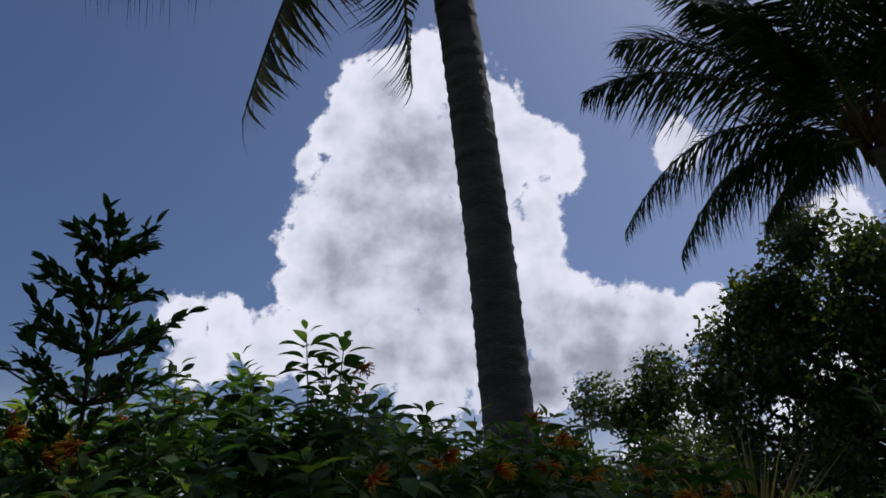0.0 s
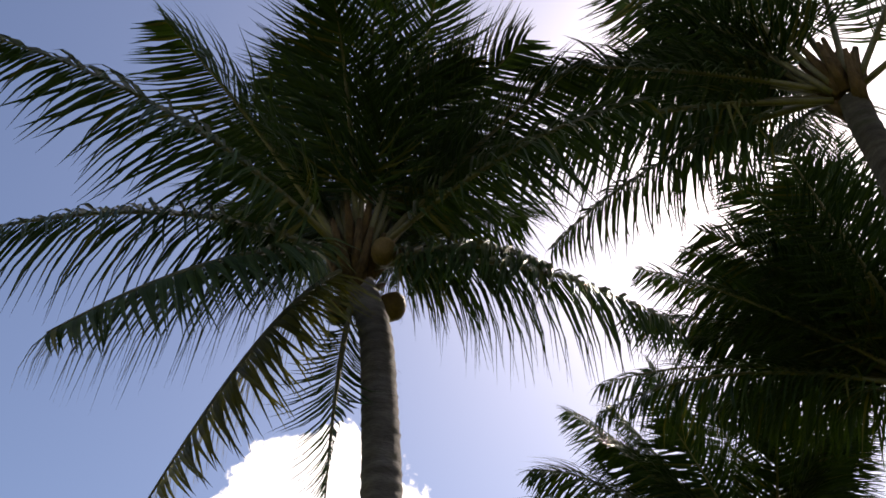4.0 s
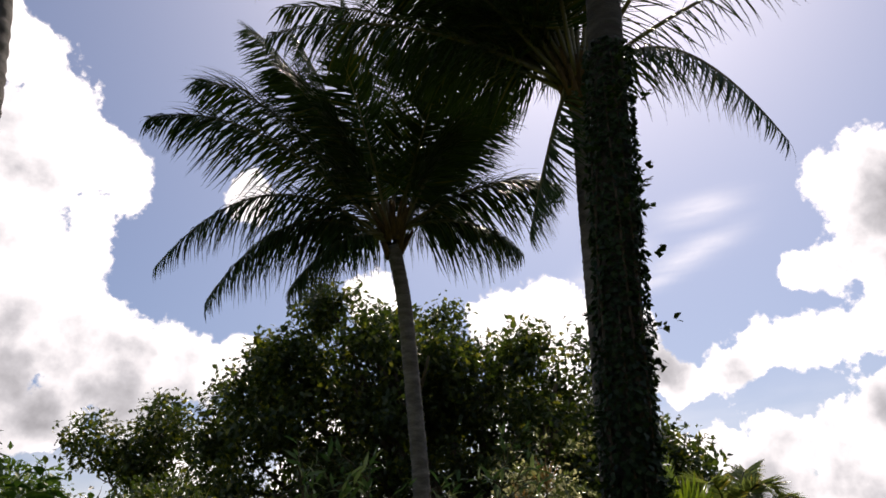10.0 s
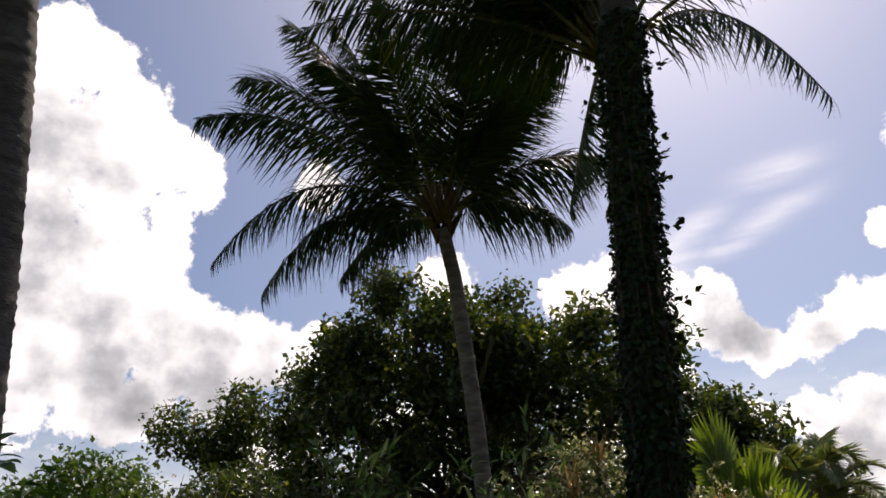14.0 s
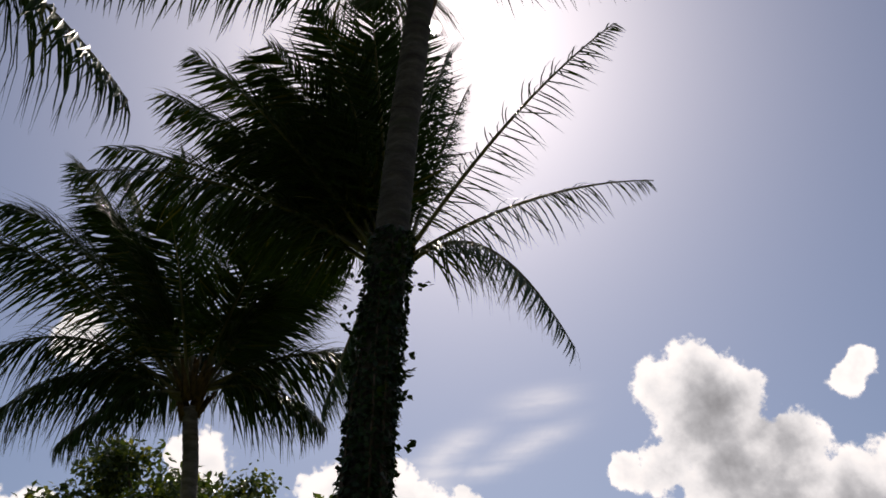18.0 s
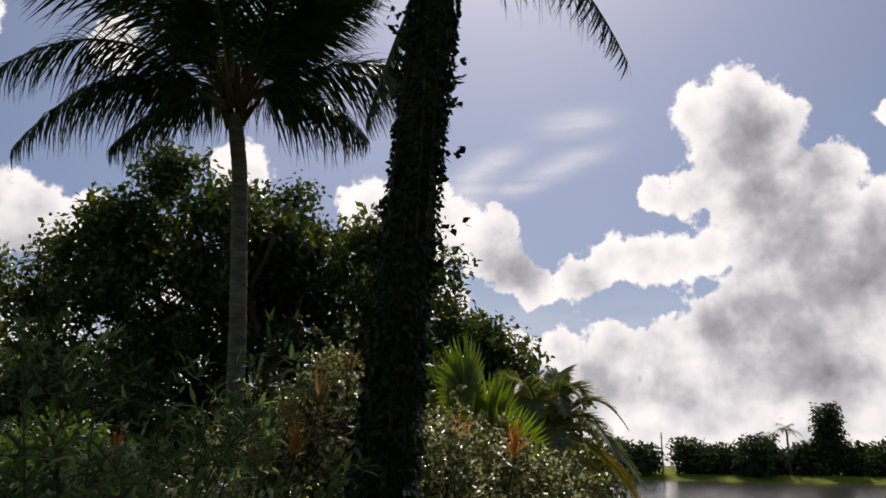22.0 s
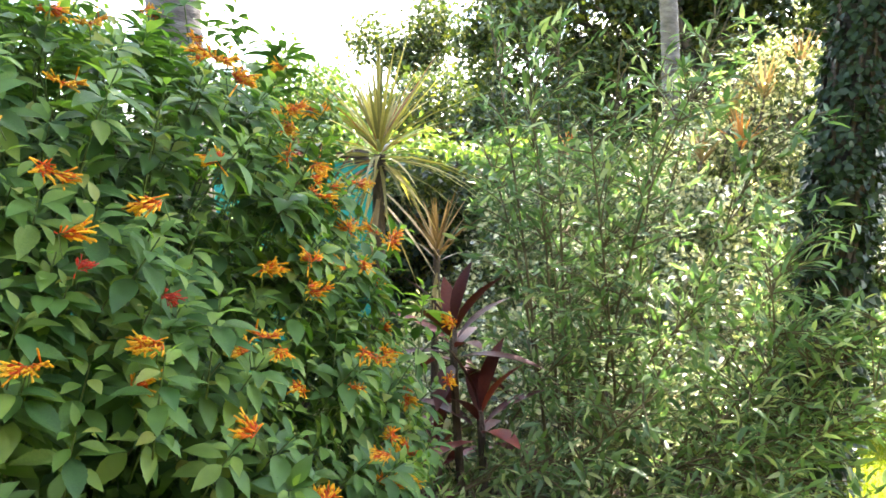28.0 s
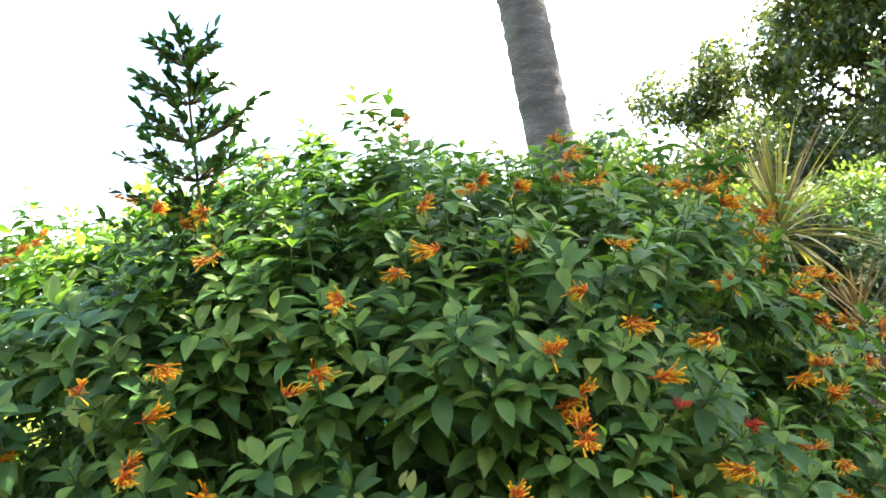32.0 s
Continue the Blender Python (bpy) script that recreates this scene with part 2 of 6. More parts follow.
CLOUD_GLOW = 1.55
M = {
    "firebush": leaf_material("firebush_leaf", (0.030, 0.084, 0.022), (0.098, 0.190, 0.046), (0.15, 0.24, 0.06), 0.86, (1.25, 1.5, 0.5), 0.30, 0.5, gloss=0.25),
    # Lighter copy for shoot tips: young green plus light from above, put into colour.
    "young": leaf_material("firebush_young_lit_leaf", (0.10, 0.20, 0.045), (0.20, 0.30, 0.08), (0.26, 0.30, 0.09), 0.85, (1.25, 1.4, 0.5), 0.5, 0.5, gloss=0.25),
    "orange": leaf_material("firebush_flower", (0.50, 0.05, 0.010), (0.75, 0.21, 0.012), None, 0.9, (1.2, 1.1, 0.8), 0.3),
    "yellowtip": leaf_material("firebush_flower_tip", (0.74, 0.34, 0.015), (0.80, 0.52, 0.04), None, 0.9, (1.2, 1.1, 0.8), 0.3),
    "redbud": leaf_material("firebush_bud", (0.25, 0.02, 0.012), (0.50, 0.05, 0.015), None, 0.9, (1.2, 0.9, 0.8), 0.25),
    "stem": surface_material("green_brown_stem", [(0.3, (0.06, 0.05, 0.025)), (0.7, (0.13, 0.11, 0.05))], 12, 0.7),
    "greenstem": surface_material("green_shoot", [(0.3, (0.045, 0.085, 0.022)), (0.7, (0.09, 0.13, 0.04))], 12, 0.6),
    "shoot": leaf_material("oval_leaf", (0.018, 0.05, 0.018), (0.042, 0.10, 0.036)),
    "willow": leaf_material("narrow_leaf", (0.055, 0.108, 0.040), (0.15, 0.225, 0.085), (0.32, 0.36, 0.17), 0.84, (1.1, 1.35, 0.75), 0.46, 0.45, gloss=0.35),
    # Variegation, with sun glints painted into the cream and shade into the dark green.
    "hedge": leaf_material("variegated_glint_leaf", (0.03, 0.055, 0.016), (0.17, 0.21, 0.055), (0.60, 0.58, 0.34), 0.70, (1.2, 1.2, 0.95), 0.32, 0.3, gloss=0.6),
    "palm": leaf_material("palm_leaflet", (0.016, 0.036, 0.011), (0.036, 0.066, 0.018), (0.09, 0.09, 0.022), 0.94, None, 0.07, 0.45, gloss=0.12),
    "palm_old": leaf_material("yellowing_leaflet", (0.05, 0.055, 0.014), (0.13, 0.12, 0.03), None, 0.9, None, 0.2),
    "rachis": surface_material("palm_rachis", [(0.3, (0.06, 0.06, 0.022)), (0.7, (0.13, 0.12, 0.042))], 6, 0.55),
    "date": leaf_material("date_leaflet", (0.13, 0.17, 0.09), (0.25, 0.30, 0.16), (0.36, 0.28, 0.09), 0.88, None, 0.3, 0.35),
    "date_old": leaf_material("date_old_leaflet", (0.20, 0.15, 0.05), (0.36, 0.27, 0.09), None, 0.9, None, 0.3),
    "fan": leaf_material("fan_leaf", (0.085, 0.135, 0.025), (0.17, 0.24, 0.045), None, 0.9, (1.7, 1.7, 0.4), 0.45, 0.45),
    "oak": leaf_material("tree_leaf", (0.022, 0.040, 0.015), (0.058, 0.084, 0.030), (0.15, 0.16, 0.04), 0.88, (1.7, 1.7, 0.5), 0.38, 0.36, gloss=0.35),
    "far": leaf_material("far_leaf", (0.03, 0.05, 0.022), (0.07, 0.095, 0.04), None, 0.9, None, 0.25),
    "garden": leaf_material("garden_tree_leaf", (0.035, 0.075, 0.022), (0.085, 0.14, 0.042), (0.16, 0.22, 0.07), 0.85, None, 0.35),
    "pale": leaf_material("pale_tree_leaf", (0.06, 0.11, 0.035), (0.14, 0.20, 0.06), None, 0.9, None, 0.4),
    "ivy": leaf_material("ivy_leaf", (0.010, 0.025, 0.008), (0.026, 0.052, 0.016), None, 0.9, None, 0.15, 0.5),
    "spike": leaf_material("striped_blade", (0.06, 0.07, 0.03), (0.50, 0.42, 0.18), (0.26, 0.12, 0.06), 0.85, None, 0.3, 0.35),
    "spike_tan": leaf_material("tan_blade", (0.16, 0.115, 0.052), (0.37, 0.28, 0.14), None, 0.9, (1.3, 1.0, 0.6), 0.3),
    "spike_orange": leaf_material("orange_blade", (0.40, 0.17, 0.05), (0.58, 0.30, 0.10), None, 0.9, (1.3, 1.0, 0.6), 0.35),
    "deadblade": leaf_material("dead_blade", (0.22, 0.17, 0.10), (0.40, 0.33, 0.22), None, 0.9, None, 0.2, 0.6),
    "ti": leaf_material("wine_red_leaf", (0.045, 0.012, 0.010), (0.095, 0.024, 0.016), (0.16, 0.034, 0.024), 0.88, (1.6, 0.7, 0.6), 0.16, 0.5, gloss=0.2),
    "grass": leaf_material("lawn_blade", (0.105, 0.145, 0.012), (0.24, 0.275, 0.032), (0.40, 0.36, 0.09), 0.93, (1.5, 1.6, 0.3), 0.42, 0.6, gloss=0.12),
    "trunk": surface_material("grey_palm_bark", [(0.25, (0.05, 0.044, 0.040)), (0.5, (0.115, 0.105, 0.098)), (0.8, (0.21, 0.195, 0.185))], 5, 0.85, 0.6, 0.012, (1, 1, 3.5), 7, 45, 0, (2.2, 0.60, (0.11, 0.10, 0.082))),
    # Darker copy of the palm bark: the ivy palm's backlit shade, put into colour.
    "trunk_shaded": surface_material("shaded_palm_bark", [(0.25, (0.025, 0.022, 0.018)), (0.5, (0.052, 0.047, 0.038)), (0.8, (0.10, 0.092, 0.078))], 5, 0.9, 0.6, 0.012, (1, 1, 3.5), 7, 45, 0, (2.2, 0.55, (0.035, 0.04, 0.022))),
    "bark": surface_material("dark_bark", [(0.3, (0.05, 0.04, 0.03)), (0.7, (0.14, 0.11, 0.085))], 6, 0.9, 0.8, 0.03, (1, 1, 0.4)),
    "fibre": surface_material("palm_fibre", [(0.3, (0.045, 0.03, 0.015)), (0.7, (0.13, 0.085, 0.038))], 20, 0.9, 0.9, 0.02, (1, 1, 0.3)),
    "nut": surface_material("coconut_husk", [(0.3, (0.07, 0.05, 0.015)), (0.7, (0.15, 0.10, 0.03))], 7, 0.6),
    "lawn": surface_material("lawn", [(0.25, (0.075, 0.098, 0.006)), (0.5, (0.135, 0.165, 0.010)), (0.8, (0.22, 0.235, 0.020))], 0.9, 0.95, 0.8, 0.03, (1, 1, 1), 8, 70, 0, (3.1, 0.62, (0.14, 0.15, 0.035))),
    "soil": surface_material("garden_soil", [(0.3, (0.025, 0.018, 0.012)), (0.7, (0.085, 0.06, 0.04))], 7, 0.95, 0.9, 0.03, (1, 1, 1), 8, 50, 0, (11, 0.6, (0.16, 0.11, 0.06))),
    "algae": surface_material("floating_algae", [(0.3, (0.30, 0.24, 0.13)), (0.7, (0.52, 0.44, 0.27))], 3.5, 0.9, 0.6, 0.02, (1, 1, 1), 8, 30),
    "timber": surface_material("weathered_timber", [(0.3, (0.022, 0.018, 0.014)), (0.7, (0.06, 0.047, 0.037))], 6, 0.85, 0.5, 0.006, (1, 8, 8)),
    "teal": surface_material("teal_shade_cloth", [(0.3, (0.012, 0.19, 0.15)), (0.7, (0.03, 0.30, 0.235))], 4, 0.75, 0.4, 0.004, (1, 1, 1), 5, 180),
    "darkwall": surface_material("dark_brown_wall", [(0.3, (0.045, 0.036, 0.03)), (0.7, (0.085, 0.07, 0.058))], 3, 0.85, 0.3),
    "wall": surface_material("pale_plaster", [(0.3, (0.52, 0.48, 0.42)), (0.7, (0.66, 0.62, 0.55))], 2, 0.9, 0.2),
    "roof": surface_material("roof_shingle", [(0.3, (0.17, 0.14, 0.12)), (0.7, (0.30, 0.25, 0.22))], 3, 0.9, 0.5),
    "glass": surface_material("dark_window", [(0.3, (0.03, 0.035, 0.04)), (0.7, (0.05, 0.055, 0.06))], 2, 0.15, 0.0),
    "pole": surface_material("galvanised_pole", [(0.3, (0.30, 0.30, 0.30)), (0.7, (0.45, 0.45, 0.45))], 4, 0.5, 0.2, 0.002, (1, 1, 1), 4, 40, 0.6),
}
def sun_material():
    """The sun's own disc: light added over the sky behind it."""
    m, nt, out = mat_nodes("sun_disc")
    e = nt.nodes.new("ShaderNodeEmission")
    e.inputs["Color"].default_value, e.inputs["Strength"].default_value = (1.0, 0.96, 0.9, 1), 220.0
    t = nt.nodes.new("ShaderNodeBsdfTransparent")
    add = nt.nodes.new("ShaderNodeAddShader")
    nt.links.new(e.outputs[0], add.inputs[0])
    nt.links.new(t.outputs[0], add.inputs[1])
    nt.links.new(add.outputs[0], out.inputs[0])
    return m


M["sun"] = sun_material()
M["water"] = water_material()
M["cloud"] = cloud_material()


# ---- building helpers ----
def empty(name, loc, label, category, group=""):
    ob = new(name)
    ob.location = loc
    ob.empty_display_size = 0.2
    return tagged(ob, label, category, group)


def inverse_of(ob):
    chain = Matrix.Identity(4)
    while ob is not None:
        chain = ob.matrix_basis @ chain if ob.parent is None else ob.matrix_parent_inverse @ ob.matrix_basis @ chain
        ob = ob.parent
    return chain.inverted()


def attach(ob, parent):
    if parent is not None:
        ob.parent = parent
        ob.matrix_parent_inverse = inverse_of(parent)
    return ob


def mesh_of(name, V, F, material, smooth=True):
    """V: n x 3; F: list of arrays of equal-sided faces."""
    me = bpy.data.meshes.new(name)
    V = np.asarray(V, dtype=np.float32)
    groups = [np.asarray(f, dtype=np.int32) for f in F if len(f)]
    loops = np.concatenate([g.ravel() for g in groups])
    sizes = np.concatenate([np.full(len(g), g.shape[1], dtype=np.int32) for g in groups])
    starts = np.concatenate([[0], np.cumsum(sizes)[:-1]]).astype(np.int32)
    me.vertices.add(len(V))
    me.vertices.foreach_set("co", V.ravel())
    me.loops.add(len(loops))
    me.loops.foreach_set("vertex_index", loops)
    me.polygons.add(len(sizes))
    me.polygons.foreach_set("loop_start", starts)
    me.polygons.foreach_set("use_smooth", np.full(len(sizes), smooth, dtype=bool))
    me.update(calc_edges=True)
    me.validate()
    me.materials.append(material)
    return me


def piece(name, V, F, material, parent=None, label="", smooth=True, kind=""):
    ob = new(name, mesh_of(name, V, F, material, smooth))
    if label or kind:
        tagged(ob, label, "", "", kind)
    return attach(ob, parent)


class Heap:
    """Gathers many small shapes into one mesh."""
    def __init__(self):
        self.v, self.f, self.n = [], {}, 0

    def add(self, V, F):
        V = np.asarray(V, dtype=float)
        for f in F:
            f = np.asarray(f)
            if len(f):
                self.f.setdefault(f.shape[1], []).append(f + self.n)
        self.v.append(V)
        self.n += len(V)

    def scatter(self, tmpl, R, P, S):
        tv, tf = tmpl
        R, P, S = np.asarray(R, float), np.asarray(P, float), np.asarray(S, float)
        if len(P) == 0:
            return
        if S.ndim == 1:
            S = S[:, None].repeat(3, 1)
        V = np.einsum("nij,nkj->nki", R, tv[None] * S[:, None, :]) + P[:, None, :]
        k = len(tv)
        for f in tf:
            F = (f[None] + (np.arange(len(P)) * k)[:, None, None]).reshape(-1, f.shape[1])
            self.f.setdefault(f.shape[1], []).append(F + self.n)
        self.v.append(V.reshape(-1, 3))
        self.n += len(P) * k

    def done(self, name, material, parent=None, label="", smooth=True, kind=""):
        return piece(name, np.concatenate(self.v), [np.concatenate(x) for x in self.f.values()], material, parent, label, smooth, kind)


def unit(v):
    v = np.asarray(v, float)
    return v / np.maximum(np.linalg.norm(v, axis=-1, keepdims=True), 1e-9)


def frames_along(D, N):
    """Turn matrices whose y runs along D and whose z leans towards N."""
    D = unit(D)
    X = unit(np.cross(D, N))
    return np.stack([X, D, np.cross(X, D)], axis=-1)


def leaf_shape(width=0.4, fold=0.18, droop=0.25, segs=4, wide_at=0.42, tip=1.0):
    """A leaf one long along y, folded at its midrib and bent down towards its tip."""
    V, F = [], []
    for i in range(segs + 1):
        s = i / segs
        w = width * 0.5 * (math.sin(math.pi * s ** (math.log(0.5) / math.log(wide_at))) ** tip if 0 < i < segs else 0.03)
        z = -droop * s * s
        V += [(-w, s, z + fold * w), (0, s, z), (w, s, z + fold * w)]
        if i:
            a = 3 * (i - 1)
            F += [(a, a + 1, a + 4, a + 3), (a + 1, a + 2, a + 5, a + 4)]
    return np.array(V, float), [np.array(F)]


def kite_leaf(width=0.5, fold=0.2, droop=0.15, at=0.45):
    """A small folded leaf of two faces, for crowns seen from afar."""
    w = width / 2
    return np.array([(0, 0, 0), (-w, at, fold * w), (w, at, fold * w), (0, 1, -droop)]), [np.array([(0, 2, 3), (0, 3, 1)])]


def oval_leaf(width=0.55, fold=0.2, droop=0.15):
    """A small blunt leaf of two quads, folded at its midrib."""
    w = width / 2
    V = np.array([(0, 0, 0), (w * 0.9, 0.3, fold * w), (w * 0.8, 0.72, fold * w - droop * 0.5), (0, 1, -droop), (-w * 0.8, 0.72, fold * w - droop * 0.5), (-w * 0.9, 0.3, fold * w)])
    return V, [np.array([(0, 1, 2, 3), (0, 3, 4, 5)])]


def blade_shape(width=0.05, droop=0.2, segs=3, fold=0.3):
    V, F = [], []
    for i in range(segs + 1):
        s = i / segs
        w = width * 0.5 * (1 - s ** 2.2) * min(1.0, 0.5 + 2 * s) + 0.0006
        z = -droop * s * s
        V += [(-w, s, z), (0, s, z - fold * w), (w, s, z)]
        if i:
            a = 3 * (i - 1)
            F += [(a, a + 1, a + 4, a + 3), (a + 1, a + 2, a + 5, a + 4)]
    return np.array(V, float), [np.array(F)]


def tube(points, radii, sides=8, cap=True):
    """A tapered tube along points."""
    pts = np.asarray(points, float)
    rad = np.broadcast_to(np.asarray(radii, float), (len(pts),))
    tang = np.gradient(pts, axis=0)
    tang = unit(tang)
    up = np.array([0.13, 0.97, 0.21])
    V = []
    for p, t, r in zip(pts, tang, rad):
        a = unit(np.cross(t, up))
        b = np.cross(t, a)
        ang = np.arange(sides) * 2 * math.pi / sides
        V.append(p + r * (np.cos(ang)[:, None] * a + np.sin(ang)[:, None] * b))
    V = np.concatenate(V)
    F = []
    for i in range(len(pts) - 1):
        for j in range(sides):
            k = (j + 1) % sides
            F.append((i * sides + j, i * sides + k, (i + 1) * sides + k, (i + 1) * sides + j))
    faces = [np.array(F)]
    if cap:
        faces.append(np.array([tuple(range(sides))[::-1], tuple((len(pts) - 1) * sides + j for j in range(sides))]))
    return V, faces


def box(lo, hi, bevel=0.006):
    """A box with chamfered edges between two corners."""
    lo, hi = np.minimum(lo, hi).astype(float), np.maximum(lo, hi).astype(float)
    bm = bmesh.new()
    bmesh.ops.create_cube(bm, size=1.0)
    for v in bm.verts:
        v.co = Vector(lo + (np.array(v.co) + 0.5) * (hi - lo))
    b = min(bevel, 0.3 * float((hi - lo).min()))
    bmesh.ops.bevel(bm, geom=list(bm.edges), offset=b, segments=1, affect="EDGES")
    bm.verts.index_update()
    V = np.array([v.co[:] for v in bm.verts])
    by = {}
    for f in bm.faces:
        by.setdefault(len(f.verts), []).append([v.index for v in f.verts])
    bm.free()
    return V, [np.array(x) for x in by.values()]


def bezier(a, b, c, n):
    s = np.linspace(0, 1, n)[:, None]
    return (1 - s) ** 2 * np.asarray(a, float) + 2 * s * (1 - s) * np.asarray(b, float) + s ** 2 * np.asarray(c, float)


def smooth01(x):
    x = np.clip(x, 0, 1)
    return x * x * (3 - 2 * x)


# ---- land and lake ----
WATER_Z = -0.62


def shore_s(x, y):
    """Metres past the near shoreline, out on the lake."""
    return (x - (8.6 + 0.72 * y + 0.5 * np.sin(0.55 * y) + 0.22 * np.sin(1.9 * y + 1))) / 1.18


def height(x, y):
    x, y = np.asarray(x, float), np.asarray(y, float)
    s = shore_s(x, y)
    r = np.hypot(x, y)
    land = -0.05 * smooth01((x - 3) / 5) - 0.52 * smooth01((s + 2.2) / 2.2) - 1.1 * smooth01(s / 4)
    far = smooth01((r - 127) / 9)
    return land * (1 - far) + far * (0.35 + 0.5 * smooth01((r - 140) / 60)) + 0.02 * np.sin(x * 1.3) * np.sin(y * 1.1 + 0.4)


def build_ground():
    ring = np.concatenate([np.linspace(0, 30, 76), np.geomspace(31, 1700, 90)])
    ang = np.linspace(0, 2 * math.pi, 241)[:-1]
    Rr, A = np.meshgrid(ring[1:], ang, indexing="ij")
    X, Y = Rr * np.sin(A), Rr * np.cos(A)
    V = np.concatenate([[[0, 0, float(height(0, 0))]], np.stack([X, Y, height(X, Y)], -1).reshape(-1, 3)])
    n, k = len(ring) - 1, len(ang)
    i, j = np.meshgrid(np.arange(n - 1), np.arange(k), indexing="ij")
    a = 1 + i * k + j
    b = 1 + i * k + (j + 1) % k
    quads = np.stack([a, a + k, b + k, b], -1).reshape(-1, 4)
    jj = np.arange(k)
    tris = np.stack([np.zeros(k, int), 1 + jj, 1 + (jj + 1) % k], -1)
    g = piece("ground", V, [quads[:, ::-1], tris[:, ::-1]], M["lawn"])
    tagged(g, "mown yellow-green lawn sloping down to a lake", "lawn", "", "structure")


def build_water():
    ring = np.concatenate([[0.0], np.geomspace(4, 160, 40)])
    ang = np.linspace(0, 2 * math.pi, 97)[:-1]
    Rr, A = np.meshgrid(ring[1:], ang, indexing="ij")
    V = np.concatenate([[[0, 0, 0]], np.stack([Rr * np.sin(A), Rr * np.cos(A), 0 * Rr], -1).reshape(-1, 3)])
    n, k = len(ring) - 1, len(ang)
    i, j = np.meshgrid(np.arange(n - 1), np.arange(k), indexing="ij")
    a, b = 1 + i * k + j, 1 + i * k + (j + 1) % k
    jj = np.arange(k)
    V[:, 2] = WATER_Z
    ob = piece("water", V, [np.stack([a, a + k, b + k, b], -1).reshape(-1, 4)[:, ::-1], np.stack([np.zeros(k, int), 1 + jj, 1 + (jj + 1) % k], -1)[:, ::-1]], M["water"])
    tagged(ob, "calm grey lake reflecting a bright cloudy sky", "lake", "", "structure")


def build_bed():
    """Dark mulch under the shrubs, a low mound on the lawn."""
    V, F = [], []
    outline = lambda a: (0.5 + 2.2 * math.cos(a) + 0.2 * math.sin(3 * a), 3.0 + 1.35 * math.sin(a) + 0.15 * math.cos(2 * a))
    n, rings = 96, 14
    for r in range(rings + 1):
        for i in range(n):
            a = 2 * math.pi * i / n
            ox, oy = outline(a)
            s = r / rings
            x, y = 0.5 + (ox - 0.5) * s, 3.0 + (oy - 3.0) * s
            z = float(height(x, y)) + 0.05 * (1 - s ** 4) - 0.03 * s ** 8 + 0.012 * noise.noise((x * 5, y * 5, 0))
            V.append((x, y, z))
    for r in range(rings):
        for i in range(n):
            j = (i + 1) % n
            F.append((r * n + i, (r + 1) * n + i, (r + 1) * n + j, r * n + j))
    ob = piece("planting_bed", V, [np.array(F)], M["soil"])
    tagged(ob, "dark mulch bed under the garden shrubs", "planting bed", "", "structure")


def build_wall():
    """A plain wall added on the never-seen side to cut light on the foliage."""
    ob = piece("wall_south", *box((-12.0, -2.95, -0.1), (9.0, -2.7, 5.0), 0.02), M["darkwall"])
    tagged(ob, "plain dark brown wall, unseen, added to block sky light", "wall", "", "structure")


CLOUDS_WEST = [(7.6, 25.2, 2.0), (-2.6, 16.0, 1.2), (8.8, 13.7, 1.3), (-2.4, 35.9, 2.5), (-5.7, 34.3, 2.6), (-7.9, 32.7, 2.0), (0.8, 35.0, 2.4), (4.1, 32.4, 2.9), (6.8, 30.1, 2.5), (9.0, 28.8, 1.9), (9.9, 26.8, 1.4), (-4.3, 29.4, 5.0), (2.8, 27.9, 4.6),
               (-8.1, 26.9, 3.7), (-10.0, 30.6, 1.4), (-11.6, 28.7, 0.9), (-10.8, 22.3, 3.1), (-12.4, 19.4, 2.0), (-5.4, 21.9, 5.5), (3.7, 22.4, 4.2), (7.2, 18.3, 2.9), (-7.2, 15.7, 5.4), (1.9, 15.4, 5.4),
               (7.3, 22.3, 2.2), (0.3, 18.8, 4.0), (6.5, 11.6, 2.8), (8.5, 16.6, 2.9), (11.5, 15.7, 2.9), (15.2, 15.4, 2.9), (18.9, 16.1, 2.1), (-13.9, 15.2, 2.8), (-17.3, 16.8, 2.0), (-20.3, 16.8, 2.0), (-19.1, 13.9, 2.3), (-2.1, 11.8, 3.0), (11.8, 12.8, 2.4)]
CLOUDS_EAST = [(67.2, 25.0, 2.4), (64.3, 24.3, 2.0), (69.2, 23.5, 2.1), (66.4, 21.9, 2.9), (68.8, 20.0, 2.8), (72.5, 19.3, 2.1), (67.2, 17.8, 2.4), (60.5, 19.5, 1.3), (63.4, 19.2, 1.7), (70.4, 16.6, 3.2), (73.3, 15.3, 3.1),
               (75.6, 16.1, 2.0), (67.7, 14.7, 2.6), (64.2, 14.7, 1.7), (61.8, 14.2, 1.7), (59.4, 14.4, 1.8), (57.0, 14.6, 1.7), (54.4, 13.3, 1.6), (51.4, 12.9, 1.6), (49.1, 17.1, 1.7), (48.1, 15.1, 2.0), (49.8, 13.8, 1.7),
               (44.3, 17.2, 1.2), (71.5, 11.9, 3.4), (75.0, 12.2, 3.3), (67.3, 10.9, 3.0), (64.0, 9.0, 2.9), (77.2, 22.5, 1.2), (78.3, 23.4, 1.0)]
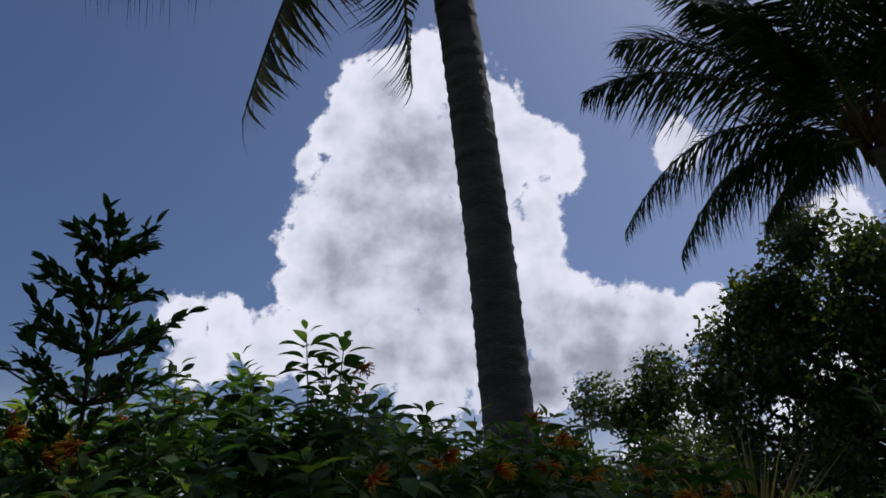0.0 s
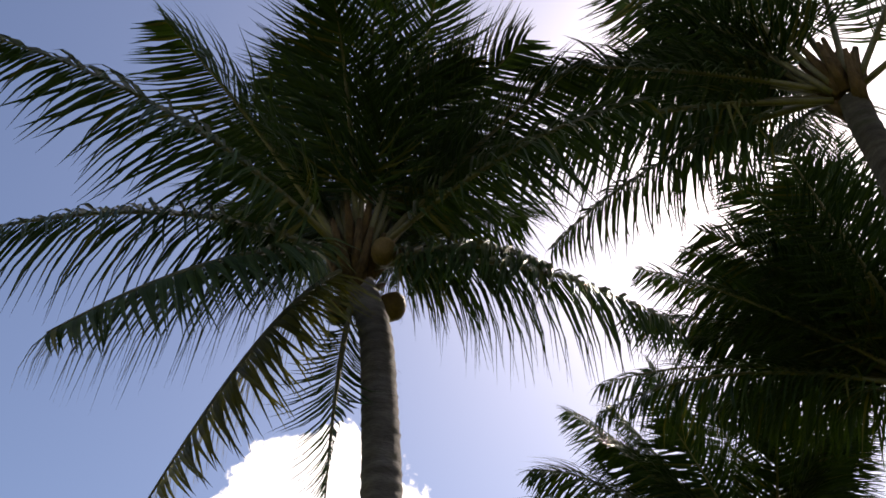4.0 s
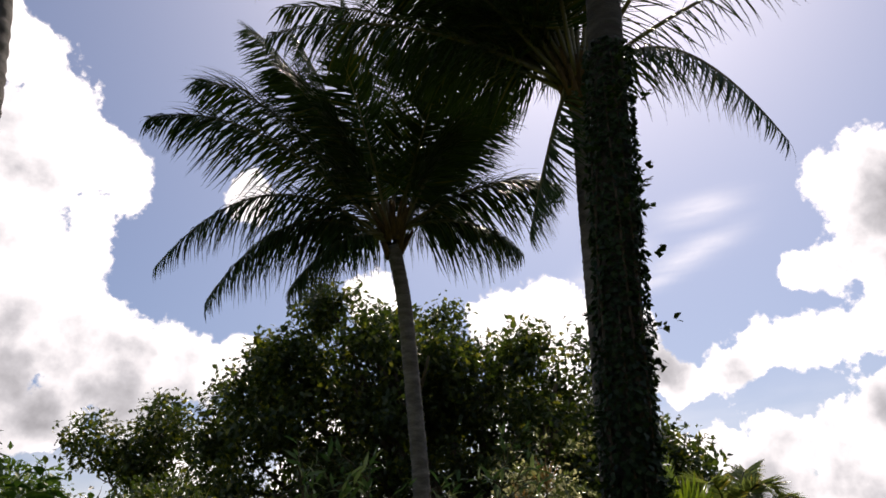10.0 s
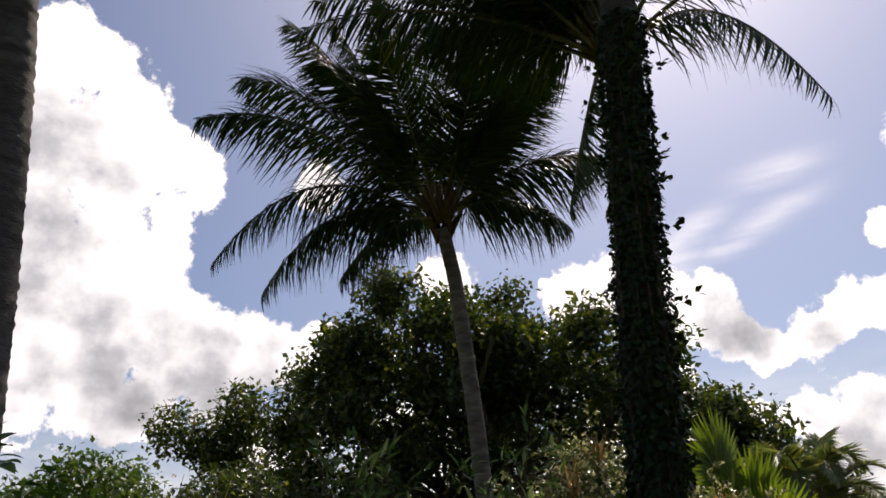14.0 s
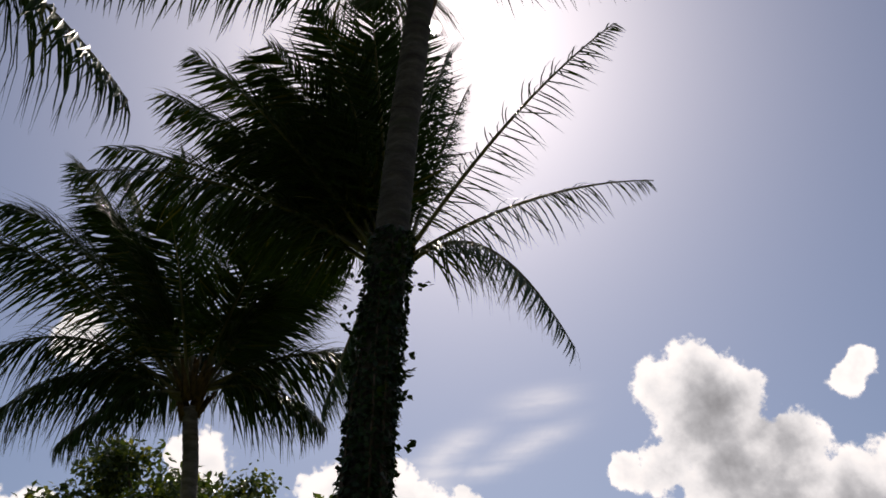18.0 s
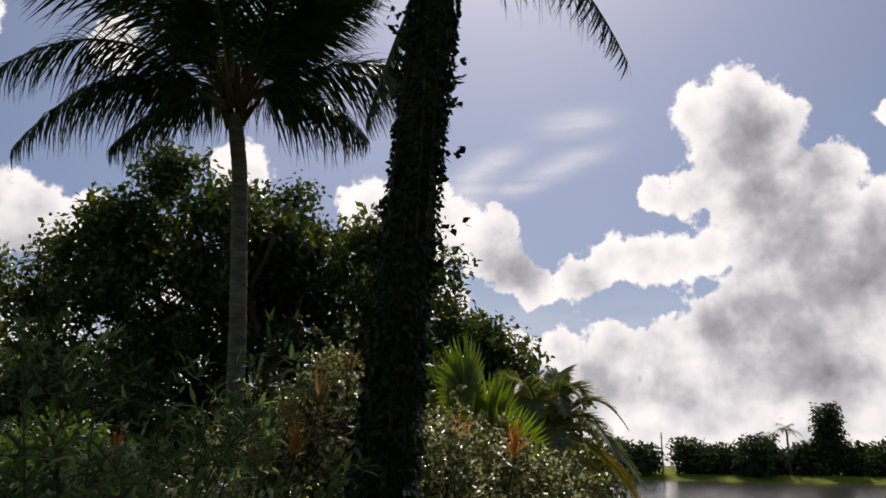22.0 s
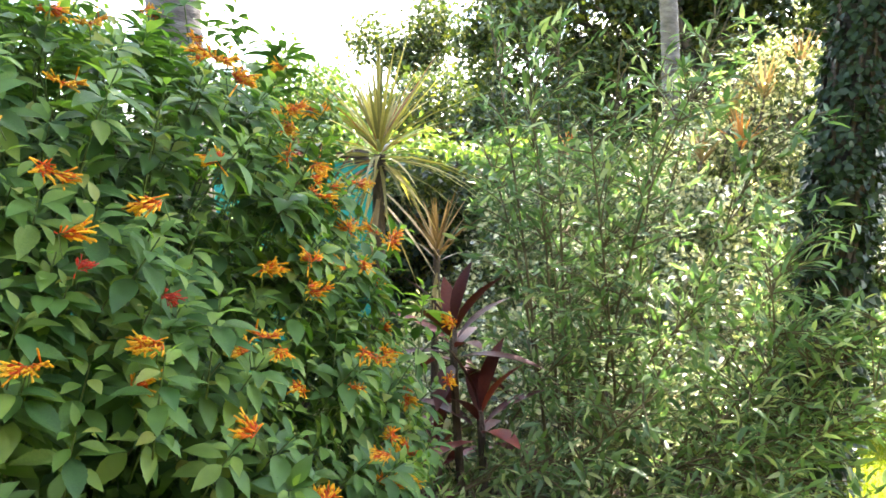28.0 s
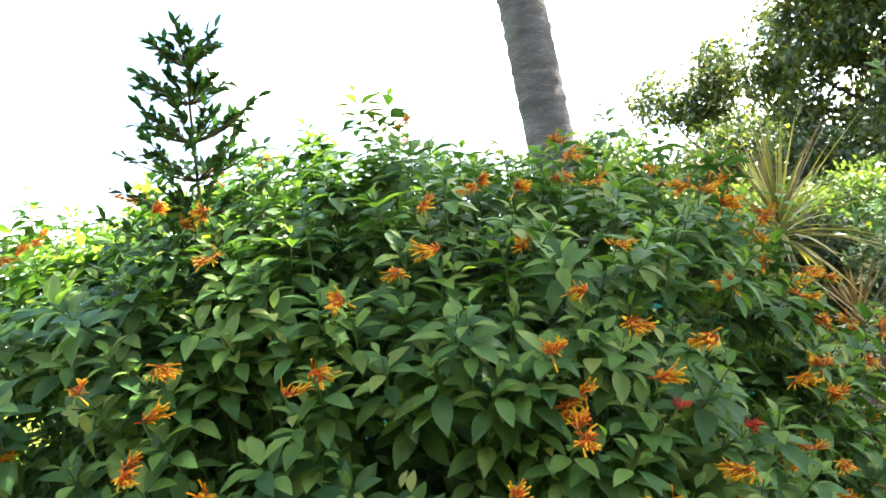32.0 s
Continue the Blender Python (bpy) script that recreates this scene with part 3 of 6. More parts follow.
CLOUDS_FAR = [(60.9, 8.3, 2.0), (57.0, 8.3, 1.8), (53.0, 8.1, 1.7), (50.2, 7.9, 1.7), (73.0, 8.2, 3.6), (69.5, 7.4, 3.7), (66.7, 5.9, 4.1), (61.2, 5.2, 2.9), (55.5, 5.2, 3.0), (49.6, 5.0, 2.3), (63.6, 3.5, 3.4), (70.5, 2.2, 3.1), (58.5, 2.6, 3.0), (53.5, 2.2, 3.0), (76, 2, 3.5),
              (18.9, 27.7, 1.7), (28.9, 20.5, 2.0), (27.6, 21.0, 1.0), (38.5, 18.6, 2.3), (42.1, 19.0, 2.3), (43.9, 16.7, 2.6), (80, 6, 6), (42, 9, 5), (81, 14, 5), (15.4, 8, 4), (26, 8, 4)]
WISPS = [(54.9, 24.6, 2.4, 0.8, 5), (53.4, 21.5, 3.4, 0.7, 17), (47.4, 21.4, 3.0, 0.9, 25), (46.2, 20.0, 3.2, 0.8, 15), (45.0, 18.8, 2.5, 0.8, 10), (50.6, 20.4, 2.2, 0.6, 12)]      # place, length, width, tilt
GREY = [(67.7, 22.1, 1.9), (68.5, 18.4, 2.5), (71.6, 20.3, 1.3), (70.4, 15.1, 1.9), (73.0, 12.4, 2.6), (75.5, 14.2, 1.8), (65.5, 8.8, 2.2), (68.9, 8.2, 2.1), (49.8, 14.0, 1.5), (55.2, 13.0, 0.9), (71.2, 6.2, 2.0), (5.5, 13.4, 2.6), (10.4, 13.2, 2.2), (14.2, 12.9, 1.7)]
GREY_SOFT = [(-3.4, 28.2, 3.1), (-4.9, 24.9, 2.9), (-0.8, 23.1, 2.9), (-1.8, 19.7, 2.9), (-4.6, 14.8, 2.5), (-9.0, 20.7, 1.7), (0.5, 13.8, 1.7), (2.1, 27.0, 1.6), (3.4, 17.9, 1.4), (60, 6.5, 1.8), (55, 6.0, 2)]


def build_clouds():
    R = 1800.0
    az = np.radians(np.arange(0, 360, 0.6))
    el = np.radians(np.concatenate([np.arange(-2, 42, 0.6), np.arange(42, 90, 2.0)]))
    E, A = np.meshgrid(el, az, indexing="ij")
    D = np.stack([np.cos(E) * np.sin(A), np.cos(E) * np.cos(A), np.sin(E)], -1)
    total = np.full(D.shape[:2], math.exp(-9.0 * 0.55))
    gen = np.random.default_rng(31)
    blobs = [(a, e, r * 0.92, 1.0) for a, e, r in CLOUDS_WEST] + [(a, e, r * 1.04, 1.0) for a, e, r in CLOUDS_EAST + CLOUDS_FAR]
    for _ in range(5):     # the sky out of view, as broken cumulus
        a, e = gen.uniform(105, 300), gen.choice([gen.uniform(4, 18), gen.uniform(15, 60)])
        for _ in range(6):
            blobs.append((a + gen.normal(0, 6), e + gen.normal(0, 3), gen.uniform(2.5, 7), 1.0))
    for a, e, r, top in blobs:
        a, e = math.radians(a), math.radians(e)
        c = np.array([math.cos(e) * math.sin(a), math.cos(e) * math.cos(a), math.sin(e)])
        ang = np.degrees(np.arccos(np.clip(D @ c, -1, 1)))
        total += np.exp(9.0 * np.clip(top * (1.0 - 0.55 * (ang / r) ** 1.3), -3, 1.2))
    cover = np.clip(np.log(total) / 9.0, -0.55, 1.15)
    cover = cover + 1.6 * np.maximum(cover - 0.62, 0)
    veil = np.zeros(D.shape[:2])
    for a, e, length, width, tilt in WISPS:       # thin high streaks
        dx, dy, q = (np.degrees(A) - a) * math.cos(radians(e)), np.degrees(E) - e, radians(tilt)
        along, across = dx * math.cos(q) + dy * math.sin(q), dy * math.cos(q) - dx * math.sin(q)
        veil = np.maximum(veil, np.exp(-(along / length) ** 2 - (across / width) ** 2))
    veil = np.maximum(veil, 0.75 * smooth01((15 - np.degrees(E)) / 13))      # thin haze low over the lake
    heart = 0.15 * np.clip(cover, 0, 1.3)        # shaded hearts and bases
    shade = 0.0 * cover
    for a, e, r, k in [(*g, 0.42) for g in GREY] + [(*g, 0.30) for g in GREY_SOFT]:
        a, e = math.radians(a), math.radians(e)
        c = np.array([math.cos(e) * math.sin(a), math.cos(e) * math.cos(a), math.sin(e)])
        shade = np.maximum(shade, k * np.exp(-(np.degrees(np.arccos(np.clip(D @ c, -1, 1))) / (1.55 * r)) ** 2))
    heart = heart + shade
    heart = np.clip(heart, 0, 1.1)
    n, k = D.shape[:2]
    V = (D * R).reshape(-1, 3)
    i, j = np.meshgrid(np.arange(n - 1), np.arange(k), indexing="ij")
    a, b = i * k + j, i * k + (j + 1) % k
    ob = piece("backdrop", V, [np.stack([a, a + k, b + k, b], -1).reshape(-1, 4)], M["cloud"])
    at = ob.data.attributes.new("cover", "FLOAT", "POINT")
    at.data.foreach_set("value", cover.ravel().astype(np.float32))
    at = ob.data.attributes.new("heart", "FLOAT", "POINT")
    at.data.foreach_set("value", heart.ravel().astype(np.float32))
    at = ob.data.attributes.new("veil", "FLOAT", "POINT")
    at.data.foreach_set("value", veil.ravel().astype(np.float32))
    tagged(ob, "distant white and grey cumulus clouds in a blue sky", "clouds", "", "structure")


def build_sun():
    d = np.array(SUN_DIR)
    x = unit(np.cross(d, (0, 0, 1)))
    y = np.cross(x, d)
    a = np.arange(32) * math.pi / 16
    r = 1700 * math.tan(radians(0.45))
    V = np.concatenate([[d * 1700], d * 1700 + r * (np.cos(a)[:, None] * x + np.sin(a)[:, None] * y)])
    ob = piece("backdrop_sun", V, [np.array([(0, 1 + i, 1 + (i + 1) % 32) for i in range(32)])], M["sun"])
    tagged(ob, "blazing white sun seen through the palm fronds", "sun", "", "structure")


build_sun()
build_ground()
build_water()
build_bed()
build_wall()
build_clouds()


# ---- palms ----
LEAFLET = blade_shape(0.038, 0.5, 3, 0.5)
LEAFLET_STIFF = blade_shape(0.08, 0.12, 2, 0.5)


def frond_parts(base, tip, lift, leaflet_len, pairs, gen, droop=0.9, stiff=False, thick=0.027, ragged=0.0, lean=(0.5, 1.6)):
    """Rachis curve from base to tip, with leaflets hanging on both sides."""
    base, tip = np.asarray(base, float), np.asarray(tip, float)
    side = unit(np.cross(tip - base, (0, 0, 1)))
    mid = base * 0.42 + tip * 0.58 + np.array([0, 0, lift]) + side * gen.normal(0, 0.06)
    n = 18
    P = bezier(base, mid, tip, n)
    rach = tube(P, np.linspace(thick, thick * 0.18, n), 5)
    s = np.linspace(0.14, 0.995, pairs)
    idx = s * (n - 1)
    i0 = np.clip(idx.astype(int), 0, n - 2)
    fr = (idx - i0)[:, None]
    Q = P[i0] * (1 - fr) + P[i0 + 1] * fr
    T = unit(P[i0 + 1] - P[i0])
    S = unit(np.cross(T, (0, 0, 1)))
    U = np.cross(S, T)
    Rs, Ps, Ss = [], [], []
    for sg in (-1, 1):
        keep = gen.random(pairs) > ragged * (0.3 + 0.7 * s)
        fwd = 0.35 + 0.75 * s[:, None] + gen.normal(0, 0.08, (pairs, 1))
        down = droop * gen.uniform(*lean, (pairs, 1)) * (1 - 0.75 * np.abs(T[:, 2:3]))
        D = unit(sg * S + fwd * T - down * np.array([[0, 0, 1.0]]) + 0.12 * U)
        N = U + 0.25 * sg * S + gen.normal(0, 0.15, (pairs, 3))
        L = leaflet_len * (0.40 + 0.95 * np.sin(math.pi * np.clip(s * 0.88 + 0.14, 0, 1))) * gen.uniform(0.8, 1.1, pairs) / 1.25
        R = frames_along(D, N)
        Rs.append(R[keep]); Ps.append(Q[keep]); Ss.append(np.stack([np.full(pairs, 1.0) * leaflet_len, L, L], -1)[keep])
    h = Heap()
    h.scatter(LEAFLET_STIFF if stiff else LEAFLET, np.concatenate(Rs), np.concatenate(Ps), np.concatenate(Ss))
    return rach, h


def ringed_trunk(points, r0, r1, name, palm, ring=0.085, swell=1.25, label="", sides=20, bark="trunk"):
    """A palm trunk: a smooth tapered stem with shallow leaf-scar rings."""
    pts = np.asarray(points, float)
    seg = np.linalg.norm(np.diff(pts, axis=0), axis=1)
    cum = np.concatenate([[0], np.cumsum(seg)])
    m = int(cum[-1] / (ring / 4))
    s = np.linspace(0, cum[-1], m)
    # smooth spline through the points
    P = np.stack([np.interp(s, cum, pts[:, k]) for k in range(3)], -1)
    ker = np.hanning(41); ker /= ker.sum()
    pad = np.concatenate([P[:1] - (P[1] - P[0]) * np.arange(20, 0, -1)[:, None], P, P[-1:] + (P[-1] - P[-2]) * np.arange(1, 21)[:, None]])
    P = np.stack([np.convolve(pad[:, k], ker, "valid") for k in range(3)], -1)
    u = s / cum[-1]
    rad = r0 + (r1 - r0) * u + r0 * (swell - 1) * np.exp(-s / 0.35)
    gen = np.random.default_rng(int(r0 * 1e4))
    phase = (s / ring + 0.25 * np.sin(s * 3.1)) % 1
    rad = rad * (1 + 0.035 * np.where(phase < 0.25, 1.0, -0.25) + gen.normal(0, 0.006, m))
    V, F = tube(P, rad, sides)
    V = V + gen.normal(0, 0.0015, V.shape)
    return piece(name, V, F, M[bark], palm, label)


def coconut_palm(label, base, path, r0, r1, crown, tips, extra, gen, length=2.4, leaflet=0.74, pairs=82, nuts=0, group="coconut palms", old=(), fill_up=0.9, fill_low=0.1, shun=None, hang=(0.5, 1.6), thin=0.08, bark="trunk"):
    palm = empty("coconut_palm", base, label, "palm tree", group)
    ringed_trunk([base] + path + [tuple(np.asarray(crown) - (0, 0, 0.15))], r0, r1, "trunk", palm, bark=bark)
    C = np.asarray(crown, float)
    h = Heap()      # fibrous sheaths round the heart
    for k in range(26):
        a = k * 2.4
        e = gen.uniform(0.95, 1.4)
        d = np.array([math.cos(a) * math.cos(e), math.sin(a) * math.cos(e), math.sin(e)])
        b = C + np.array([math.cos(a), math.sin(a), 0]) * r1 * 0.7 + (0, 0, gen.uniform(-0.30, 0.05))
        h.add(*tube([b, b + d * 0.2, b + d * 0.42], [0.045, 0.034, 0.016], 6))
    h.done("leaf_sheath", M["fibre"], palm, "brown fibrous leaf sheaths")
    for k in range(nuts):
        a = gen.uniform(0, 6.28)
        c = C + np.array([math.cos(a) * 0.27, math.sin(a) * 0.27, gen.uniform(-0.28, 0.0)])
        bm = bmesh.new()
        bmesh.ops.create_icosphere(bm, subdivisions=2, radius=0.1)
        for v in bm.verts:
            v.co = Vector((v.co.x * 0.85, v.co.y * 0.85, v.co.z * 1.15)) + Vector(c)
        V = np.array([v.co[:] for v in bm.verts]); F = np.array([[v.index for v in f.verts] for f in bm.faces]); bm.free()
        piece("coconut", V, [F], M["nut"], palm)
    todo = [(np.asarray(t[:3], float), t[3] if len(t) > 3 else 0.35, t[4] if len(t) > 4 else thin) for t in tips]
    for k in range(extra):
        a = k * 2.399 + 0.4
        e = gen.uniform(fill_low, max(fill_up, fill_low + 0.3)) if k % 3 else gen.uniform(0.9, 1.35)
        L = length * gen.uniform(0.85, 1.1)
        d = np.array([math.cos(a) * math.cos(e), math.sin(a) * math.cos(e), math.sin(e)])
        if shun is not None and math.cos(a) * shun[0] + math.sin(a) * shun[1] > 0.1:
            continue      # the wind-worn side stays thin
        tip = C + d * L - np.array([0, 0, 0.55 * math.cos(e)])
        todo.append((tip, 0.45, thin))
    for k, (tip, lift, worn) in enumerate(todo):
        d = unit((tip - C) * (1, 1, 0.3))
        b = C + d * 0.1 + (0, 0, gen.uniform(-0.1, 0.12))
        rach, leaves = frond_parts(b, tip, lift * np.linalg.norm(tip - C) / 2.4, leaflet * gen.uniform(0.9, 1.08) * (0.62 if worn > 0.3 else 1), pairs, gen, 1.0, ragged=worn, lean=hang)
        f = piece("frond", *rach, M["rachis"], palm)
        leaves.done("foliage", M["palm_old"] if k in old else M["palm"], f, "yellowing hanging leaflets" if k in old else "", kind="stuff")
    return palm


def ivy_on(palm, path, r, gen, upto, count, name="ivy"):
    """Ivy: stems and heart-shaped leaves covering a trunk, thinning out upwards."""
    pts = np.asarray(path, float)
    h = Heap()
    tmpl = leaf_shape(0.8, 0.12, 0.15, 3, 0.3)
    cum = np.concatenate([[0], np.cumsum(np.linalg.norm(np.diff(pts, axis=0), axis=1))])
    s = cum[-1] * upto * gen.random(count) ** 1.35
    P = np.stack([np.interp(s, cum, pts[:, k]) for k in range(3)], -1)
    a = gen.uniform(0, 2 * math.pi, count)
    out = np.stack([np.cos(a), np.sin(a), np.zeros(count)], -1)
    lump = np.array([noise.noise((math.cos(q) * 1.2, math.sin(q) * 1.2, z * 1.6)) for q, z in zip(a, s)])
    low = np.clip(1 - P[:, 2] / 2.9, 0, 1)
    off = r * 0.98 + (0.006 + 0.05 * low) * np.clip(lump + 0.4, 0, 1) + gen.exponential(0.006 + 0.014 * low, count)
    D = unit(out * 0.6 + np.array([0, 0, -0.7]) + gen.normal(0, 0.45, (count, 3)))
    N = out + gen.normal(0, 0.35, (count, 3)) + (0, 0, 0.3)
    h.scatter(tmpl, frames_along(D, N), P + out * off[:, None], gen.uniform(0.024, 0.048, count) * (0.8 + 0.3 * low))
    h.done(name, M["ivy"], palm, "dark green ivy leaves covering the trunk", kind="stuff")
    v = Heap()
    for k in range(9):
        z = np.linspace(0, cum[-1] * upto * gen.uniform(0.6, 1), 22)
        a = gen.uniform(0, 6.28) + 0.5 * np.sin(z * gen.uniform(0.8, 1.7))
        p = np.stack([np.interp(z, cum, pts[:, q]) for q in range(3)], -1) + np.stack([np.cos(a), np.sin(a), 0 * a], -1) * (r * 1.06)
        v.add(*tube(p, np.linspace(0.014, 0.005, 22), 5))
    v.done("ivy_stem", M["bark"], palm)
    t = Heap()      # sprays that stick out
    for k in range(90):
        z = cum[-1] * upto * gen.random() * 0.95
        c = np.array([np.interp(z, cum, pts[:, q]) for q in range(3)])
        a = gen.uniform(0, 6.28)
        o = np.array([math.cos(a), math.sin(a), 0.35])
        m = 9
        q = np.linspace(0.2, 1, m)[:, None]
        Pp = c + o * (r + 0.09 * q * gen.uniform(0.4, 1.5)) + gen.normal(0, 0.012, (m, 3))
        t.scatter(tmpl, frames_along(unit(o + gen.normal(0, 0.6, (m, 3))), gen.normal(0, 0.4, (m, 3)) + (0, 0, 1)), Pp, gen.uniform(0.026, 0.046, m))
    t.done("ivy_spray", M["ivy"], palm, kind="stuff")


def drawn_in(eye, k, points):
    """Points moved along the line from eye, to k of their distance."""
    return [tuple(eye[i] + k * (p[i] - eye[i]) for i in range(3)) + tuple(p[3:]) for p in points]


def build_palms():
    gen = np.random.default_rng(11)
    near = lambda points: drawn_in((-0.21, 0.06, 1.63), 0.80, points)
    coconut_palm("tall coconut palm with a grey ringed leaning trunk behind the firebush", (0.03, 3.31, 0), [(0.025, 3.31, 1.2)] + near([(0.03, 4.12, 2.5), (0.01, 4.12, 3.1), (-0.08, 4.12, 4.52), (-0.21, 4.12, 5.8)]),
                 0.118, 0.096, near([(-0.41, 4.13, 6.51)])[0],
                 near([(-2.65, 2.81, 4.66, 0.75), (-1.81, 2.92, 4.3, 0.5), (-1.25, 3.55, 3.85, 0.65), (-0.41, 4.19, 4.34, 0.3, 0.35), (-2.72, 2.26, 6, 0.5), (-2.35, 2.99, 8.15, 0.3), (1.39, 2.9, 8.24, 0.3), (1.57, 2.5, 6.84, 0.5), (0.92, 3.27, 5.72, 0.7), (1.53, 2.97, 4.92, 0.45)]), 25, gen, nuts=4, old=(2,), pairs=80, length=2.28, leaflet=0.67, fill_low=0.85, fill_up=1.3, thin=0.05)
    coconut_palm("slim coconut palm with a light grey ringed trunk", (4.72, 7.4, -0.1), [(4.69, 7.4, 1.2), (4.62, 7.4, 3.0), (4.47, 7.38, 4.8)],
                 0.105, 0.085, (4.33, 7.36, 5.6),
                 [(1.5, 8.1, 6.8, 0.8), (1.75, 8.07, 4.95, 1.35), (2.3, 7.95, 4.62, 1.25), (3.1, 7.6, 4.75, 0.7), (5.5, 6.4, 5.25, 0.75), (5.95, 6.1, 6.1, 0.6), (2.0, 8.2, 7.6, 0.6),
                  (2.54, 7.96, 8.45, 0.3), (3.24, 8.14, 8.8, 0.25), (3.58, 7.34, 8.8, 0.2), (4.54, 7.75, 9.1, 0.15), (4.9, 6.81, 8.8, 0.15), (5.67, 6.99, 8.5, 0.25), (5.51, 6.34, 7.6, 0.3),
                  (5.7, 7.72, 6.5, 0.35), (3.99, 8.7, 6.2, 0.4)], 12, gen, length=2.6, leaflet=0.74, pairs=120, fill_low=0.9, fill_up=1.25, hang=(-0.1, 1.4))
    ivy_path = [(2.42 + 0.0566 * z, 2.50 - 0.0607 * z, z) for z in (-0.05, 1.1, 2.4, 3.7, 5.0, 6.2)]
    p3 = coconut_palm("coconut palm with its trunk wrapped in dark green ivy", ivy_path[0], ivy_path[1:5], 0.105, 0.088, (2.75, 2.05, 6.42),
                      drawn_in((-0.1, -0.07, 1.65), 0.87, [(-0.08, 3.53, 6.82, 0.5), (0.9, 4.0, 8.4, 0.4), (3.95, 0.5, 8.3, 0.3), (4.5, 0.08, 6.65, 0.35, 0.32), (1.9, 2.7, 9.4, 0.2), (2.5, 3.4, 9.5, 0.2), (1.4, 3.4, 8.9, 0.3), (2.3, 2.2, 9.6, 0.15), (3.2, 1.4, 9.4, 0.15), (1.10, 3.74, 6.48, 0.6), (0.78, 2.95, 7.97, 0.4)]), 22, gen, length=2.3, leaflet=0.64, pairs=78, fill_low=0.8, fill_up=1.3, shun=(0.77, -0.64), bark="trunk_shaded")
    ivy_on(p3, ivy_path, 0.104, gen, 0.68, 15000)
    coconut_palm("coconut palm with a bare grey trunk behind the ivy palm", (4.41, 4.42, -0.05), [(4.43, 4.38, 1.5), (4.47, 4.32, 3.2), (4.51, 4.27, 4.8)],
                 0.11, 0.085, (4.54, 4.23, 5.9),
                 [(5.42, 1.86, 6.05, 0.4, 0.4), (4.45, 1.45, 6.95, 0.35, 0.4), (4.92, 2.6, 4.5, 1.45, 0.1), (1.85, 5.25, 6.1, 0.6), (2.47, 5.47, 7.7, 0.4), 
                  (2.19, 5.88, 7.05, 0.4), (2.88, 5.96, 8.2, 0.3), (3.09, 5.65, 8.7, 0.25), (3.73, 5.77, 9.0, 0.2), (3.81, 4.79, 9.0, 0.15), (3.7, 5.91, 7.1, 0.4),
                  (5.29, 3.99, 9.0, 0.2, 0.35), (5.26, 3.71, 8.6, 0.2, 0.4), (4.8, 5.04, 9.2, 0.15), (3.3, 5.5, 7.7, 0.35), (3.2, 5.6, 6.6, 0.5), (3.45, 5.0, 8.2, 0.25), (3.0, 5.3, 7.3, 0.4), (4.0, 5.6, 8.0, 0.25), (4.2, 5.3, 8.6, 0.2), (3.6, 5.2, 8.5, 0.25), (3.35, 5.2, 7.9, 0.3), (3.4, 4.9, 7.2, 0.4), (3.9, 5.2, 7.5, 0.35), (2.33, 4.63, 7.50, 0.4), (4.2, 4.0, 9.0, 0.1), (4.0, 4.5, 8.9, 0.15), (4.9, 3.7, 8.9, 0.1), (3.6, 4.3, 8.7, 0.2), (4.5, 4.6, 9.1, 0.1), (4.4, 3.6, 8.8, 0.15), (4.0, 4.5, 4.35, 0.25)], 26, gen, length=2.75, leaflet=0.66, pairs=82, fill_low=0.85, fill_up=1.3, shun=(0.77, -0.64), hang=(0.2, 1.5))


def fan_palm(loc, gen):
    palm = empty("fan_palm", loc, "young fan palm with bright green pleated leaves", "palm tree")
    base = np.asarray(loc, float)
    piece("trunk", *tube([base, base + (0.02, 0, 0.5), base + (0.03, 0.02, 1.5)], [0.15, 0.13, 0.11], 12), M["fibre"], palm)
    heart = base + (0.03, 0.02, 1.45)
    aims = [(-0.05, -0.25, 1.25), (0.35, -0.3, 0.75), (-0.35, -0.1, 0.9), (0.1, 0.35, 1.0), (0.4, 0.1, 0.6), (-0.5, 0.25, 0.4), (0.35, -0.5, 0.35), (-0.3, -0.5, 0.45)]
    for k, aim in enumerate(aims):
        hub = heart + np.asarray(aim) * 0.72
        f = piece("leaf_stalk", *tube(bezier(heart, (heart + hub) / 2 + (0, 0, 0.1), hub, 8), [0.016] * 7 + [0.012], 6), M["fan"], palm)
        ax = unit(np.asarray(aim) + (0, 0, 0.15))
        sd = unit(np.cross(ax, (0.2, -0.9, 0.3)))
        n = np.cross(sd, ax)
        h = Heap()
        cnt = 46
        th = np.linspace(-2.15, 2.15, cnt)
        D = np.cos(th)[:, None] * ax + np.sin(th)[:, None] * sd + gen.normal(0, 0.02, (cnt, 3))
        L = 0.62 * (0.72 + 0.28 * np.cos(th * 0.7)) * gen.uniform(0.94, 1.05, cnt)
        pleat = n * np.where(np.arange(cnt) % 2, 1, -1)[:, None] * 0.9
        h.scatter(blade_shape(0.115, 0.10, 4, 0.35), frames_along(D, n + 0.35 * pleat + 0 * D), np.repeat(hub[None], cnt, 0), np.stack([np.full(cnt, 0.75), L, L], -1))
        h.done("fan_leaf", M["fan"], f)
    return palm


